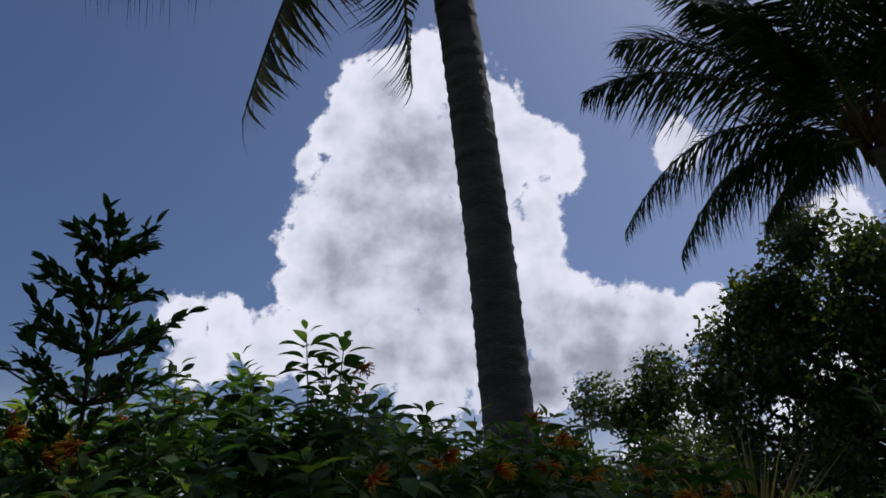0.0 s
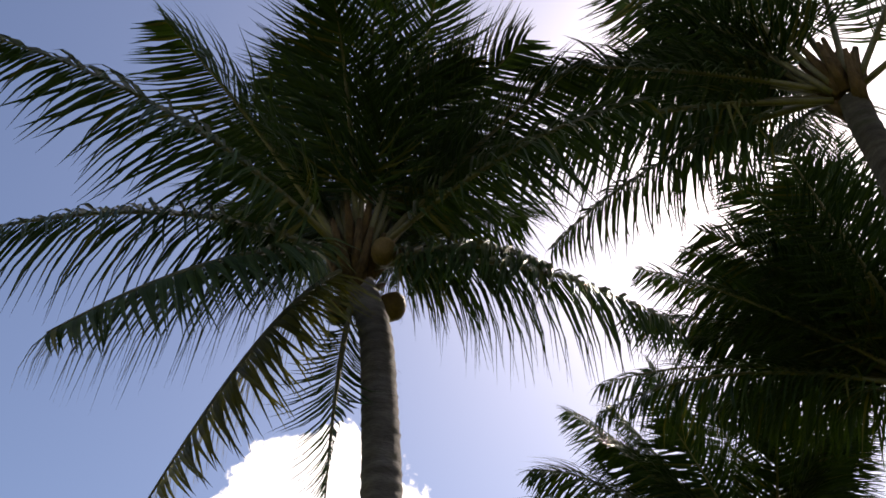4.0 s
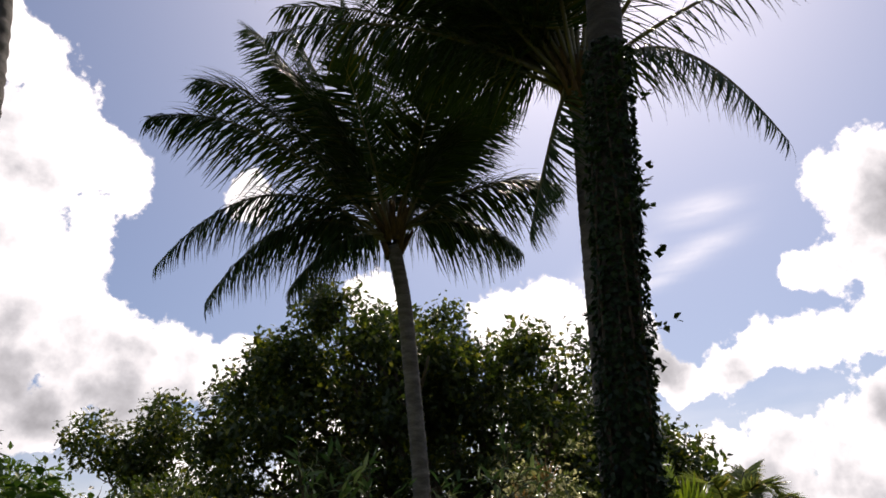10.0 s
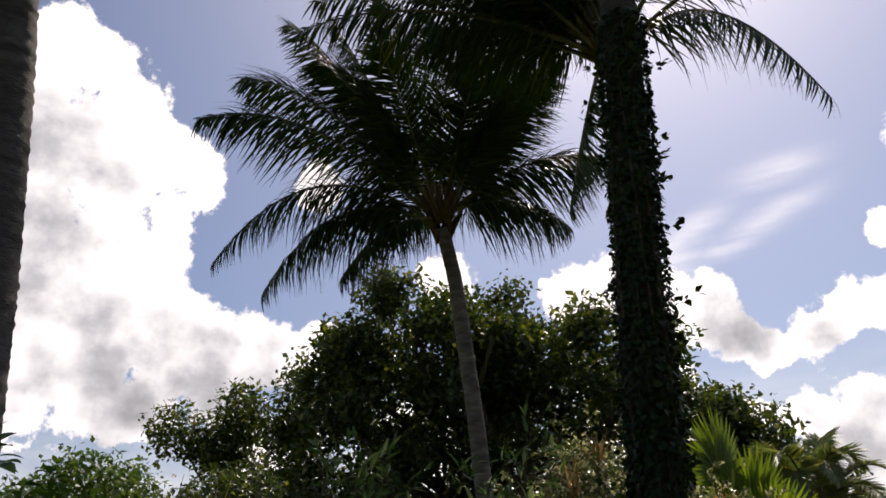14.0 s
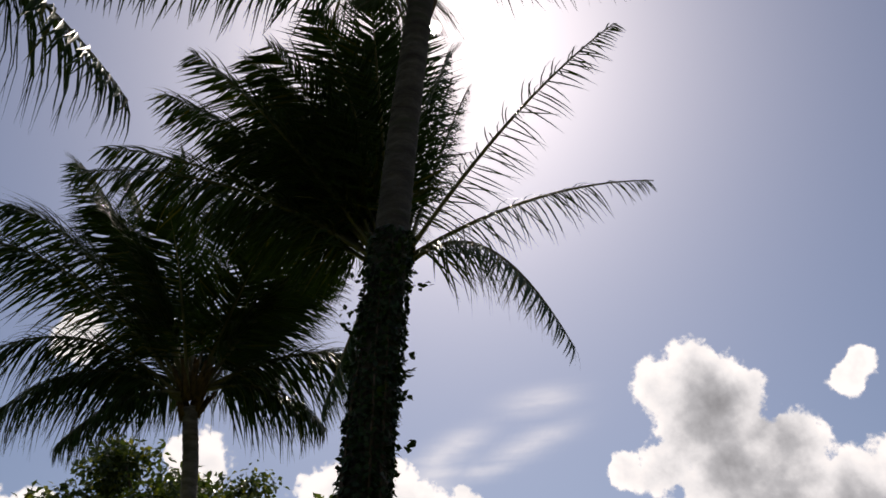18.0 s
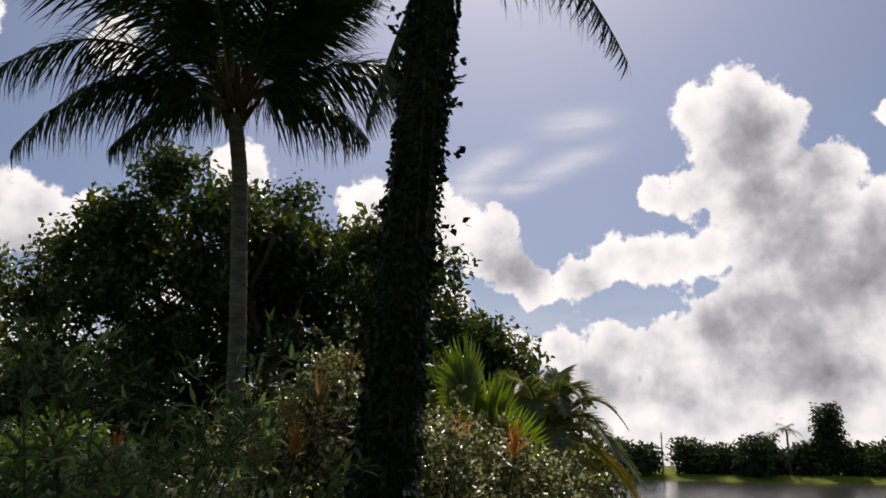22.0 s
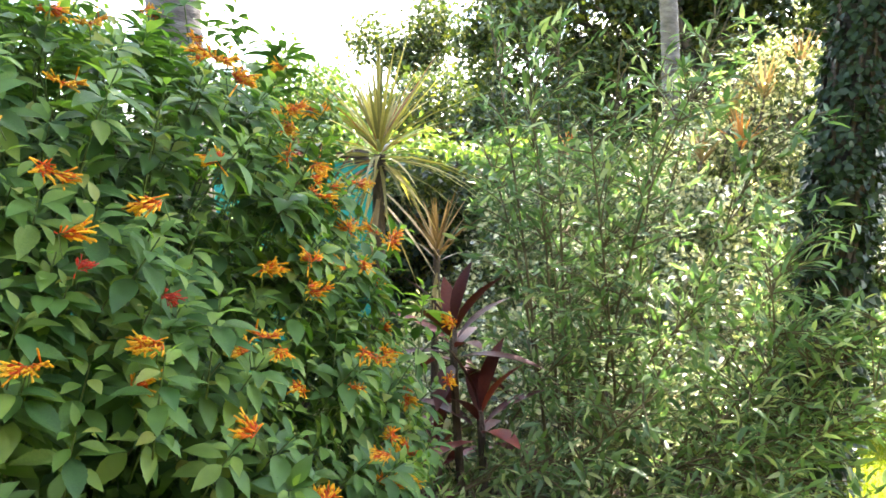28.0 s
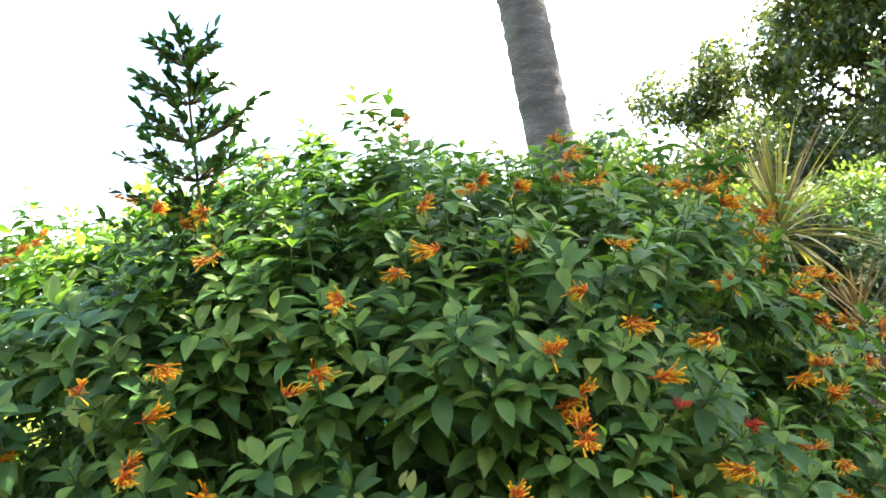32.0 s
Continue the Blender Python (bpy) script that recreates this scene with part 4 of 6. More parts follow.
def date_palm(loc, gen):
    palm = empty("date_palm", loc, "date palm with arching grey-green fronds and yellowing lower fronds", "palm tree")
    base = np.asarray(loc, float)
    V, F = tube([base, base + (0, 0, 0.5), base + (0.02, 0, 1.5), base + (0.03, 0, 2.1)], [0.34, 0.3, 0.3, 0.2], 16)
    piece("trunk", V, F, M["fibre"], palm)
    C = base + (0.03, 0, 2.05)
    for k in range(32):
        a = k * 2.399
        lvl = k / 31
        e = 1.2 - 1.35 * lvl + gen.normal(0, 0.05)
        L = 1.72 * gen.uniform(0.9, 1.1)
        d = np.array([math.cos(a) * math.cos(e), math.sin(a) * math.cos(e), math.sin(e)])
        tip = C + d * L * 0.9 - np.array([0, 0, 0.45 + 0.55 * math.cos(e) + 0.2 * lvl])
        mid = C + d * L * 0.8
        lift = mid[2] - (C[2] * 0.42 + tip[2] * 0.58)
        rach, leaves = frond_parts(C + d * 0.12, tip, lift, 0.36, 104, gen, 0.25, True, 0.024, lean=(-0.9, 0.3))
        f = piece("frond", *rach, M["rachis"], palm)
        leaves.done("foliage", M["date_old"] if lvl > 0.8 else M["date"], f, kind="stuff")
    return palm


# ---- trees ----
def leaf_cloud(name, material, parent, centres, radii, count, size, gen, squash=0.8, gap=0.35, tmpl=None, shell=0.55):
    """Leaves grouped in twig-end clusters through a crown of many lobes, with gaps."""
    centres, radii = np.asarray(centres, float), np.asarray(radii, float)
    w = radii ** 2
    k = gen.choice(len(radii), size=count // 9, p=w / w.sum())
    d = unit(gen.normal(0, 1, (len(k), 3)))
    rr = radii[k] * (shell + (1 - shell) * gen.random(len(k)) ** 0.6) * (1 + 0.07 * np.clip(gen.normal(0, 1, len(k)), -1.5, 1.2))
    tips = centres[k] + d * rr[:, None] * (1, 1, squash)
    g = np.array([noise.noise(Vector(t) * (1.4 / max(0.6, float(radii.mean())))) for t in tips])
    tips, d = tips[g > -gap], d[g > -gap]
    n = len(tips) * 9
    P = np.repeat(tips, 9, 0) + np.clip(gen.normal(0, 1, (n, 3)), -1.4, 1.4) * size * 1.25
    D = unit(np.repeat(d, 9, 0) * 0.5 + gen.normal(0, 0.8, (n, 3)) + (0, 0, -0.15))
    N = np.repeat(d, 9, 0) * 0.4 + gen.normal(0, 0.5, (n, 3)) + (0, 0, 0.9)
    h = Heap()
    h.scatter(tmpl or kite_leaf(0.62), frames_along(D, N), P, size * gen.uniform(0.7, 1.3, n))
    return h.done(name, material, parent, kind="stuff")


def limbs(base, ends, r, gen, fork=0.35):
    h = Heap()
    base = np.asarray(base, float)
    for e in ends:
        e = np.asarray(e, float)
        mid = base * 0.5 + e * 0.5 + gen.normal(0, 0.12, 3) * np.linalg.norm(e - base) * 0.6 + (0, 0, -0.1)
        P = bezier(base, mid, e, 12) + np.concatenate([np.zeros((1, 3)), gen.normal(0, 0.02, (11, 3))])
        h.add(*tube(P, np.linspace(r, r * 0.2, 12), 7))
        for q in range(4):
            b = P[int(gen.integers(5, 10))]
            t = b + (e - base) * gen.uniform(0.2, 0.4) + gen.normal(0, 0.3, 3) * np.linalg.norm(e - base) * fork
            h.add(*tube(bezier(b, (b + t) / 2 + gen.normal(0, 0.08, 3), t, 7), np.linspace(r * 0.4, r * 0.1, 7), 5))
    return h


def broad_tree(label, base, lobes, count, size, material, gen, r=0.35, fork=1.6, category="tree", group="", gap=0.3, name="broadleaf_tree", clumps=0):
    tree = empty(name, base, label, category, group)
    b = np.asarray(base, float)
    top = b + (0.1, 0.1, fork)
    piece("trunk", *tube([b - (0, 0, 0.15), b + (0, 0, 0.3), b + (0.06, 0.02, fork * 0.6), top], [r * 1.35, r * 1.05, r * 0.9, r * 0.8], 14), M["bark"], tree)
    L = np.asarray(lobes, float)
    limbs(top - (0, 0, 0.15), L[:, :3], r * 0.5, gen).done("limb", M["bark"], tree)
    if clumps:      # break each lobe into smaller leafy clumps
        fine = []
        for x, y, z, q in L:
            for _ in range(clumps):
                d = unit(gen.normal(0, 1, 3) + (0, 0, 0.25))
                fine.append((x + d[0] * q * 0.85, y + d[1] * q * 0.85, z + d[2] * q * 0.75, q * gen.uniform(0.22, 0.40)))
        L = np.asarray(fine)
    leaf_cloud("crown", material, tree, L[:, :3], L[:, 3], count, size, gen, gap=gap, shell=0.3 if clumps else 0.55)
    return tree


def build_trees():
    gen = np.random.default_rng(21)
    lobes = []
    # the great dark tree: a broad dome of lobes
    cx, cy = 9.6, 13.25
    ux, uy = 0.83, -0.55            # along its width
    for s, z, r in ((-4.2, 5.6, 1.1), (-4.2, 4.2, 1.1), (-3.1, 6.6, 1.35), (-1.9, 6.0, 1.3), (-0.6, 6.75, 1.35), (0.4, 5.9, 1.2), (1.3, 5.5, 1.2), (2.5, 4.5, 1.2), (3.2, 4.1, 1.2), (3.9, 3.3, 1.1), (4.0, 4.2, 0.9),
                    (-3.6, 4.6, 1.6), (-1.6, 5.2, 1.8), (0.4, 4.8, 1.7), (2.2, 3.5, 1.5), (3.9, 2.4, 1.2), (-4.1, 2.9, 1.3), (-2.4, 3.3, 1.5), (0.2, 3.4, 1.6), (2.8, 3.0, 1.5), (-1.4, 2.3, 1.2), (0.9, 2.1, 1.2), (-3.2, 2.0, 1.1), (-3.7, 5.8, 1.15)):
        lobes.append((cx + ux * s + gen.normal(0, 0.3), cy + uy * s + gen.normal(0, 0.9), z, r))
    broad_tree("large spreading evergreen tree with a dense dark crown", (cx, cy, -0.1), [(x, y, z * 0.97 - 0.1, r) for x, y, z, r in lobes], 112000, 0.15, M["oak"], gen, 0.42, 1.8, gap=0.26, clumps=17)
    # smaller trees behind and to the side of it
    for x, y, z, r, lab, mat in ((4.3, 19.0, 5.6, 0.95, "small dark evergreen tree beside the great tree", "oak"), (3.4, 20.6, 3.3, 1.2, "small bushy tree at the garden's edge", "garden"),
                                 (1.3, 21.0, 4.1, 1.3, "small bushy tree at the garden's edge", "garden"), (0.75, 10.2, 2.75, 0.9, "green leafy garden tree behind the screen", "garden"),
                                 (-0.9, 12.0, 1.9, 0.9, "green leafy garden tree behind the screen", "garden"), (2.0, 8.4, 1.7, 0.75, "small yellow-green leafy shrub behind the planting", "pale"),
                                 (3.2, 9.0, 1.7, 0.8, "small yellow-green leafy shrub behind the planting", "pale"), (2.35, 11.5, 2.8, 0.9, "small dark evergreen tree beside the great tree", "oak")):
        lb = [(x + gen.normal(0, r * 0.5), y + gen.normal(0, r * 0.5), z - r * q, r * gen.uniform(0.55, 0.8)) for q in (0.1, 0.25, 0.6, 0.9, 1.2, 1.5)]
        broad_tree(lab, (x, y, float(height(x, y))), lb, 11000 if y < 15 else 6500, 0.085 if y < 15 else 0.13, M[mat], gen, 0.09, max(0.5, z - 2.2 * r), "tree", "garden trees", name="small_tree")
    # wild growth low behind the hedges
    for k in range(-4, 9):
        t = k / 8
        x, y = 5.6 + 6.8 * t, 12.4 - 3.4 * t
        lb = [(x + gen.normal(0, 0.5), y + gen.normal(0, 0.5), gen.uniform(0.4, 2.7 if k < 1 else 1.7), gen.uniform(0.6, 0.95)) for _ in range(9 if k < 1 else 6)]
        tr = empty("undergrowth_bush", (x, y, float(height(x, y))), "dark green undergrowth below the great tree", "bush", "undergrowth")
        limbs((x, y, float(height(x, y)) - 0.05), np.asarray(lb)[:, :3], 0.04, gen).done("branch", M["bark"], tr, kind="stuff")
        leaf_cloud("foliage", M["oak"], tr, np.asarray(lb)[:, :3], np.asarray(lb)[:, 3], 9000 if k < 1 else 4200, 0.11, gen, gap=0.4)


# ---- far shore ----
def build_far_shore():
    gen = np.random.default_rng(5)

    def at(az, r):
        x, y = r * math.sin(radians(az)), r * math.cos(radians(az))
        return x, y, float(height(x, y))

    for az, r, hgt, w in ((52, 139, 6, 4), (54.5, 141, 5.5, 5), (57, 139, 5.2, 4.5), (58.6, 137, 4.6, 2.8), (62.0, 139, 6.2, 4.0), (63.7, 141, 4.4, 3.2), (64.6, 141, 4.2, 3.2),
                          (65.9, 136, 6.4, 3.6), (67.4, 142, 4.4, 3.0), (68.6, 142, 4.8, 3.0), (69.5, 141, 5.2, 2.8), (72.2, 142, 5.4, 3.2), (73.6, 141, 6, 3.6), (75.5, 142, 5.4, 4), (78, 141, 6.4, 4), (81, 141, 6, 4.5), (85, 142, 6.5, 5)):
        x, y, z = at(az, r)
        lb = [(x + gen.normal(0, w * 0.35), y + gen.normal(0, w * 0.35), z + 0.78 * hgt * q, w * gen.uniform(0.26, 0.4)) for q in (0.25, 0.3, 0.42, 0.5, 0.62, 0.72, 0.8)]
        broad_tree("distant rounded dark green tree on the far lake shore", (x, y, z), lb, 3200, 0.75, M["far"], gen, 0.22, 1.2, "tree", "far shore trees", gap=0.9, name="far_tree")
    for az, hgt in ((70.35, 10.2), (70.95, 10.4)):     # slim conifers
        x, y, z = at(az, 140)
        tr = empty("tall_conifer", (x, y, z), "tall narrow dark conifer on the far lake shore", "tree", "conifers")
        piece("trunk", *tube([(x, y, z - 0.1), (x, y, z + hgt * 0.5), (x, y, z + hgt)], [0.3, 0.2, 0.05], 8), M["bark"], tr)
        C = [(x, y, z + hgt * q) for q in np.linspace(0.18, 0.97, 10)]
        leaf_cloud("crown", M["far"], tr, C, [0.95 * (1.1 - 0.5 * q ** 2) for q in np.linspace(0.2, 1, 10)], 3000, 0.6, gen, 0.6, 0.9)
    for az, hgt in ((68.15, 7.2), (66.9, 5.8)):
        x, y, z = at(az, 138)
        pl = empty("far_palm", (x, y, z), "distant palm tree on the far lake shore", "palm tree", "far palms")
        piece("trunk", *tube([(x, y, z - 0.1), (x + 0.2, y, z + hgt * 0.6), (x + 0.1, y, z + hgt)], [0.24, 0.17, 0.15], 8), M["trunk"], pl)
        for k in range(14):
            a, e = k * 2.399, gen.uniform(-0.2, 1.1)
            C = np.array([x + 0.1, y, z + hgt])
            tip = C + np.array([math.cos(a) * math.cos(e), math.sin(a) * math.cos(e), math.sin(e) - 0.45]) * 2.3
            rach, lv = frond_parts(C, tip, 0.8, 0.7, 18, gen, 1.0, thick=0.05)
            f = piece("frond", *rach, M["rachis"], pl)
            lv.done("foliage", M["far"], f, kind="stuff")
    x, y, z = at(60.1, 150)
    mast = empty("mast", (x, y, z), "slender pale mast beyond the far shore", "mast")
    piece("pole", *tube([(x, y, z - 0.1), (x, y, z + 4), (x, y, z + 7.2)], [0.2, 0.16, 0.09], 8), M["pole"], mast)
    piece("crossarm", *box((x - 0.5, y - 0.06, z + 6.2), (x + 0.5, y + 0.06, z + 6.34)), M["pole"], mast)
    for az, r, wid in ((69.2, 149, 9), (74.4, 150, 10), (63.2, 150, 8)):     # houses among the trees
        x, y, z = at(az, r)
        hs = empty("far_house", (x, y, z), "low pale house with a hipped roof among far trees", "house", "far houses")
        piece("wall", *box((x - wid / 2, y - 3, z - 0.1), (x + wid / 2, y + 3, z + 2.5), 0.02), M["wall"], hs)
        V = [(x - wid / 2 - .5, y - 3.5, z + 2.5), (x + wid / 2 + .5, y - 3.5, z + 2.5), (x + wid / 2 + .5, y + 3.5, z + 2.5), (x - wid / 2 - .5, y + 3.5, z + 2.5), (x - wid / 4, y, z + 4.1), (x + wid / 4, y, z + 4.1)]
        piece("roof", V, [np.array([(0, 1, 5, 4), (2, 3, 4, 5), (3, 2, 1, 0)]), np.array([(1, 2, 5), (3, 0, 4)])], M["roof"], hs, "", False)
        for q in (-0.3, 0.0, 0.3):
            wdw = piece("window", *box((x + q * wid - 0.6, y - 3.05, z + 0.9), (x + q * wid + 0.6, y - 2.97, z + 2.0), 0.01), M["wall"], hs)
            piece("pane", *box((x + q * wid - 0.52, y - 3.07, z + 0.98), (x + q * wid + 0.52, y - 3.052, z + 1.92), 0.003), M["glass"], wdw)


build_palms()
rg = np.random.default_rng(3)
fan_palm((6.1, 5.55, float(height(6.1, 5.55))), rg)
date_palm((9.85, 7.38, float(height(9.85, 7.38))), rg)
build_trees()
build_far_shore()


# ---- the firebush ----
BUSH_C, BUSH_R, BUSH_P = np.array([-0.77, 2.3, 0.92]), np.array([1.36, 1.30, 1.05]), 2.4
FLOWERS_FRONT = [(-0.88, 1.26, 1.75), (-0.75, 1.23, 1.73), (-0.73, 1.17, 1.64), (-0.34, 1.26, 1.67), (-0.39, 1.15, 1.55), (-0.32, 1.19, 1.58), (-0.48, 1.12, 1.52), (-0.54, 1.06, 1.42), (-0.58, 1.05, 1.38), (-0.86, 1.02, 1.31), (-0.82, 1.07, 1.46), (-0.82, 1.04, 1.38), (-0.94, 1.06, 1.44), (-0.26, 1.06, 1.18), (-0.06, 1.14, 1.13), (-0.04, 1.21, 1.39), (0.10, 1.30, 1.34), (-0.02, 1.19, 1.30), (-0.17, 1.14, 1.37), (-0.09, 1.22, 1.46), (-0.03, 1.29, 1.53), (-0.16, 1.12, 1.25), (0.08, 1.25, 1.13), (0.23, 1.37, 1.09), (0.40, 1.64, 1.01), (0.40, 1.68, 1.20), (0.51, 1.84, 1.26), (0.58, 1.72, 1.26), (0.33, 1.63, 1.40)]
FLOWERS_SIDE = [(0.51, 1.81, 1.39), (0.21, 1.58, 1.56), (0.17, 1.60, 1.62), (0.36, 1.87, 1.67), (0.37, 1.94, 1.54), (-0.06, 1.47, 1.74), (-0.38, 1.49, 1.89), (-0.18, 1.33, 1.67), (-0.71, 1.01, 1.26), (0.18, 1.59, 1.61), (0.31, 1.73, 1.53), (0.55, 2.04, 1.39), (0.62, 1.98, 1.23), (0.72, 1.81, 1.03), (0.68, 1.86, 0.88), (0.36, 1.55, 0.84), (0.38, 1.60, 1.02), (0.08, 1.23, 1.13), (0.17, 1.30, 0.97)]
BUDS = [(-0.01, 1.19, 1.25), (0.08, 1.26, 1.20)]


def bush_surface(C, R, n, gen, low=0.12):
    """Points evenly over a bush's outside, with normals."""
    pts, nor = [], []
    while sum(map(len, pts)) < n:
        d = unit(gen.normal(0, 1, (n * 2, 3)))
        s = (np.abs(d / R) ** BUSH_P).sum(1) ** (-1 / BUSH_P)
        p = d * s[:, None]
        g = unit(np.sign(p) * np.abs(p / R) ** (BUSH_P - 1) / R)
        w = s ** 2 / np.maximum((d * g).sum(1), 0.2)
        ok = (gen.random(len(p)) < w / w.max()) & (p[:, 2] + C[2] > low)
        pts.append(p[ok] + C); nor.append(g[ok])
    return np.concatenate(pts)[:n], np.concatenate(nor)[:n]


def shoot_leaves(P, D, gen, tiers=4, size=0.058, gap=0.030):
    """Leaves in whorls of three or four down each shoot: turns, places, lengths."""
    n = len(P)
    a0 = gen.uniform(0, 6.28, n)
    ref = unit(np.cross(D, unit(gen.normal(0, 1, (n, 3)))))
    oth = np.cross(D, ref)
    Rs, Ps, Ss = [], [], []
    for t in range(tiers):
        per = 4 if t else 3
        up = (1.05, 0.55, 0.28, 0.12, 0.05)[t] + gen.normal(0, 0.14, n)
        L = size * (0.55, 0.95, 1.2, 1.2, 1.1)[t] * gen.uniform(0.75, 1.2, n)
        for k in range(per):
            a = a0 + t * 0.8 + k * 2 * math.pi / per + gen.normal(0, 0.18, n)
            out = np.cos(a)[:, None] * ref + np.sin(a)[:, None] * oth
            d = unit(out + up[:, None] * D)
            N = 0.7 * D + 0.15 * gen.normal(0, 1, (n, 3)) - 0.2 * out + (0, 0, 0.6)
            Rs.append(frames_along(d, N)); Ps.append(P - D * (gap * t + gen.normal(0, 0.006, n)[:, None]) + out * 0.008)
            Ss.append(np.stack([L * gen.uniform(0.9, 1.1, n), L, L], -1))
    return np.concatenate(Rs), np.concatenate(Ps), np.concatenate(Ss)


FIRELEAF = leaf_shape(0.50, 0.34, 0.34, 5, 0.50, 0.95)


def toothed_leaf():
    """The firebush leaf with a finely toothed edge and a raised midrib."""
    V, F, n = [], [], 16
    for i in range(n + 1):
        s = i / n
        w = 0.25 * (math.sin(math.pi * s ** 0.98) ** 0.95 if 0 < i < n else 0.03) * (1.0 if i % 2 else 0.91)
        z = -0.32 * s * s + 0.012 * math.sin(9 * s)
        V += [(-w, s + 0.015 * (i % 2), z + 0.34 * w), (-w * 0.5, s, z + 0.20 * w), (0, s, z), (w * 0.5, s, z + 0.20 * w), (w, s + 0.015 * (i % 2), z + 0.34 * w)]
        if i:
            a = 5 * (i - 1)
            F += [(a + q, a + q + 1, a + q + 6, a + q + 5) for q in range(4)]
    return np.array(V, float), [np.array(F)]


def flower_meshes(gen):
    """Tight sprays of slim tubular flowers, red-orange with yellow mouths, on red stalks."""
    def built(name, h, mat):
        return mesh_of(name, np.concatenate(h.v), [np.concatenate(x) for x in h.f.values()], M[mat])
    kinds = []
    for k in range(6):
        fl, tp, st = Heap(), Heap(), Heap()
        lean = unit((math.cos(k * 1.1), math.sin(k * 1.1), 0.1))
        for b in range(4):
            arm = unit(lean * 0.5 + gen.normal(0, 0.6, 3) * (1, 1, 0.4)) * gen.uniform(0.014, 0.034)
            st.add(*tube([np.zeros(3), arm * 0.5, arm], [0.0013, 0.0011, 0.0009], 4))
            for q in range(int(gen.integers(12, 17))):
                root = arm * gen.uniform(0.1, 1.1)
                d = unit(lean * 0.55 + unit(arm) * 0.45 + gen.normal(0, 0.48, 3) * (1, 1, 0.55))
                n = gen.uniform(0.016, 0.032)
                fl.add(*tube([root, root + d * n * 0.4, root + d * n * 0.62], [0.0008, 0.0013, 0.0015], 4))
                if gen.random() < 0.66:
                    tp.add(*tube([root + d * n * 0.58, root + d * n, root + d * n * 1.07 + (0, 0, -0.001)], [0.0015, 0.0016, 0.0021], 4))
        st.add(*tube([(0.002, 0, -0.035), (0, 0.002, -0.018), (0, 0, 0)], [0.0011, 0.0011, 0.0011], 5))
        kinds.append((built("flower_head", fl, "orange"), built("flower_stalk", st, "greenstem"), built("petal_tip", tp, "yellowtip")))
    return kinds


def firebush(label, C, R, shoots, inner, gen, flowers=(), buds=(), near=None, extra_tips=(), scatter=0):
    bush = empty("firebush", (C[0], C[1], float(height(C[0], C[1]))), label, "shrub", "firebushes")
    P, N = bush_surface(C, R, shoots, gen)
    lump = np.array([noise.noise(Vector(p) * 2.3) for p in P])
    P = P + N * (0.13 * lump + gen.normal(0, 0.055, shoots))[:, None]
    D = unit(N * 0.72 + np.array([0, 0, 0.70]) + gen.normal(0, 0.28, (shoots, 3)))
    low = lambda p: np.stack([0.15 * np.clip((1.15 - p[:, 2]) / 0.55, 0, 1) * np.clip((p[:, 0] - C[0]) / R[0], 0, 1), 0 * p[:, 0], 0 * p[:, 0]], -1)
    P = P + low(P)          # the skirt spreads towards the path
    heads = []              # every flower head sits in a whorl of leaves at the bush's skin
    for p in list(flowers) + list(buds):
        p = np.asarray(p, float)
        k = (np.abs((p - C) / R) ** BUSH_P).sum() ** (1 / BUSH_P)
        heads.append(C + (p - C) * max(1.0, 1.04 / k))
    if heads:
        heads = np.array(heads) + low(np.array(heads))
        P = np.concatenate([P, heads])
        D = np.concatenate([D, unit(unit(heads - C) * 0.7 + (0, 0, 0.7))])
    if len(extra_tips):
        P = np.concatenate([P, np.asarray([t[:3] for t in extra_tips], float)])
        D = np.concatenate([D, unit(np.asarray([t[3:] for t in extra_tips], float))])
    Rm, Pm, Sm = shoot_leaves(P, D, gen)
    # a looser layer deeper in
    Pi, Ni = bush_surface(C, R * np.array([0.73, 0.73, 0.80]), inner, gen)
    Di = unit(Ni + (0, 0, 0.4) + gen.normal(0, 0.4, (inner, 3)))
    Ri, Pj, Si = shoot_leaves(Pi, Di, gen, 3, 0.085, 0.05)
    alone = np.zeros(len(Pm), bool)
    if near is not None:
        (x0, x1), (z0, z1), ymax = near
        cand = np.where((Pm[:, 0] > x0) & (Pm[:, 0] < x1) & (Pm[:, 2] > z0) & (Pm[:, 2] < z1) & (Pm[:, 1] < ymax))[0]
        alone[cand[cand >= 7 * len(P)][:300]] = True
    young = np.arange(len(Pm)) < 3 * len(P)         # the topmost whorl of each shoot
    young |= (np.arange(len(Pm)) < 7 * len(P)) & (gen.random(len(Pm)) < 0.4)
    alone &= ~young
    h = Heap()
    h.scatter(FIRELEAF, Rm[young], Pm[young], Sm[young])
    h.done("young_leaves", M["young"], bush, "light green young leaves with light from above in their colour", kind="stuff")
    h = Heap()
    h.scatter(FIRELEAF, Rm[~alone & ~young], Pm[~alone & ~young], Sm[~alone & ~young])
    h.scatter(leaf_shape(0.5, 0.3, 0.3, 2, 0.45), Ri, Pj, Si)
    h.done("foliage", M["firebush"], bush, kind="stuff")
    if alone.any():
        me = mesh_of("leaf", *toothed_leaf(), M["firebush_single"])
        back = inverse_of(bush)
        for r, p, s in zip(Rm[alone], Pm[alone], Sm[alone]):
            ob = new("leaf", me)
            ob.matrix_basis = Matrix.LocRotScale(Vector(p), Matrix(r.tolist()).to_quaternion(), Vector(s))
            ob.parent = bush
            ob.matrix_parent_inverse = back
    st = Heap()     # stems and twigs
    foot = np.array([C[0], C[1], float(height(C[0], C[1])) - 0.05])
    for k in range(34):
        a = k * 2.399
        b = foot + np.array([math.cos(a), math.sin(a), 0]) * gen.uniform(0.03, 0.22)
        tip = P[int(gen.integers(0, shoots))] * 0.74 + C * 0.26
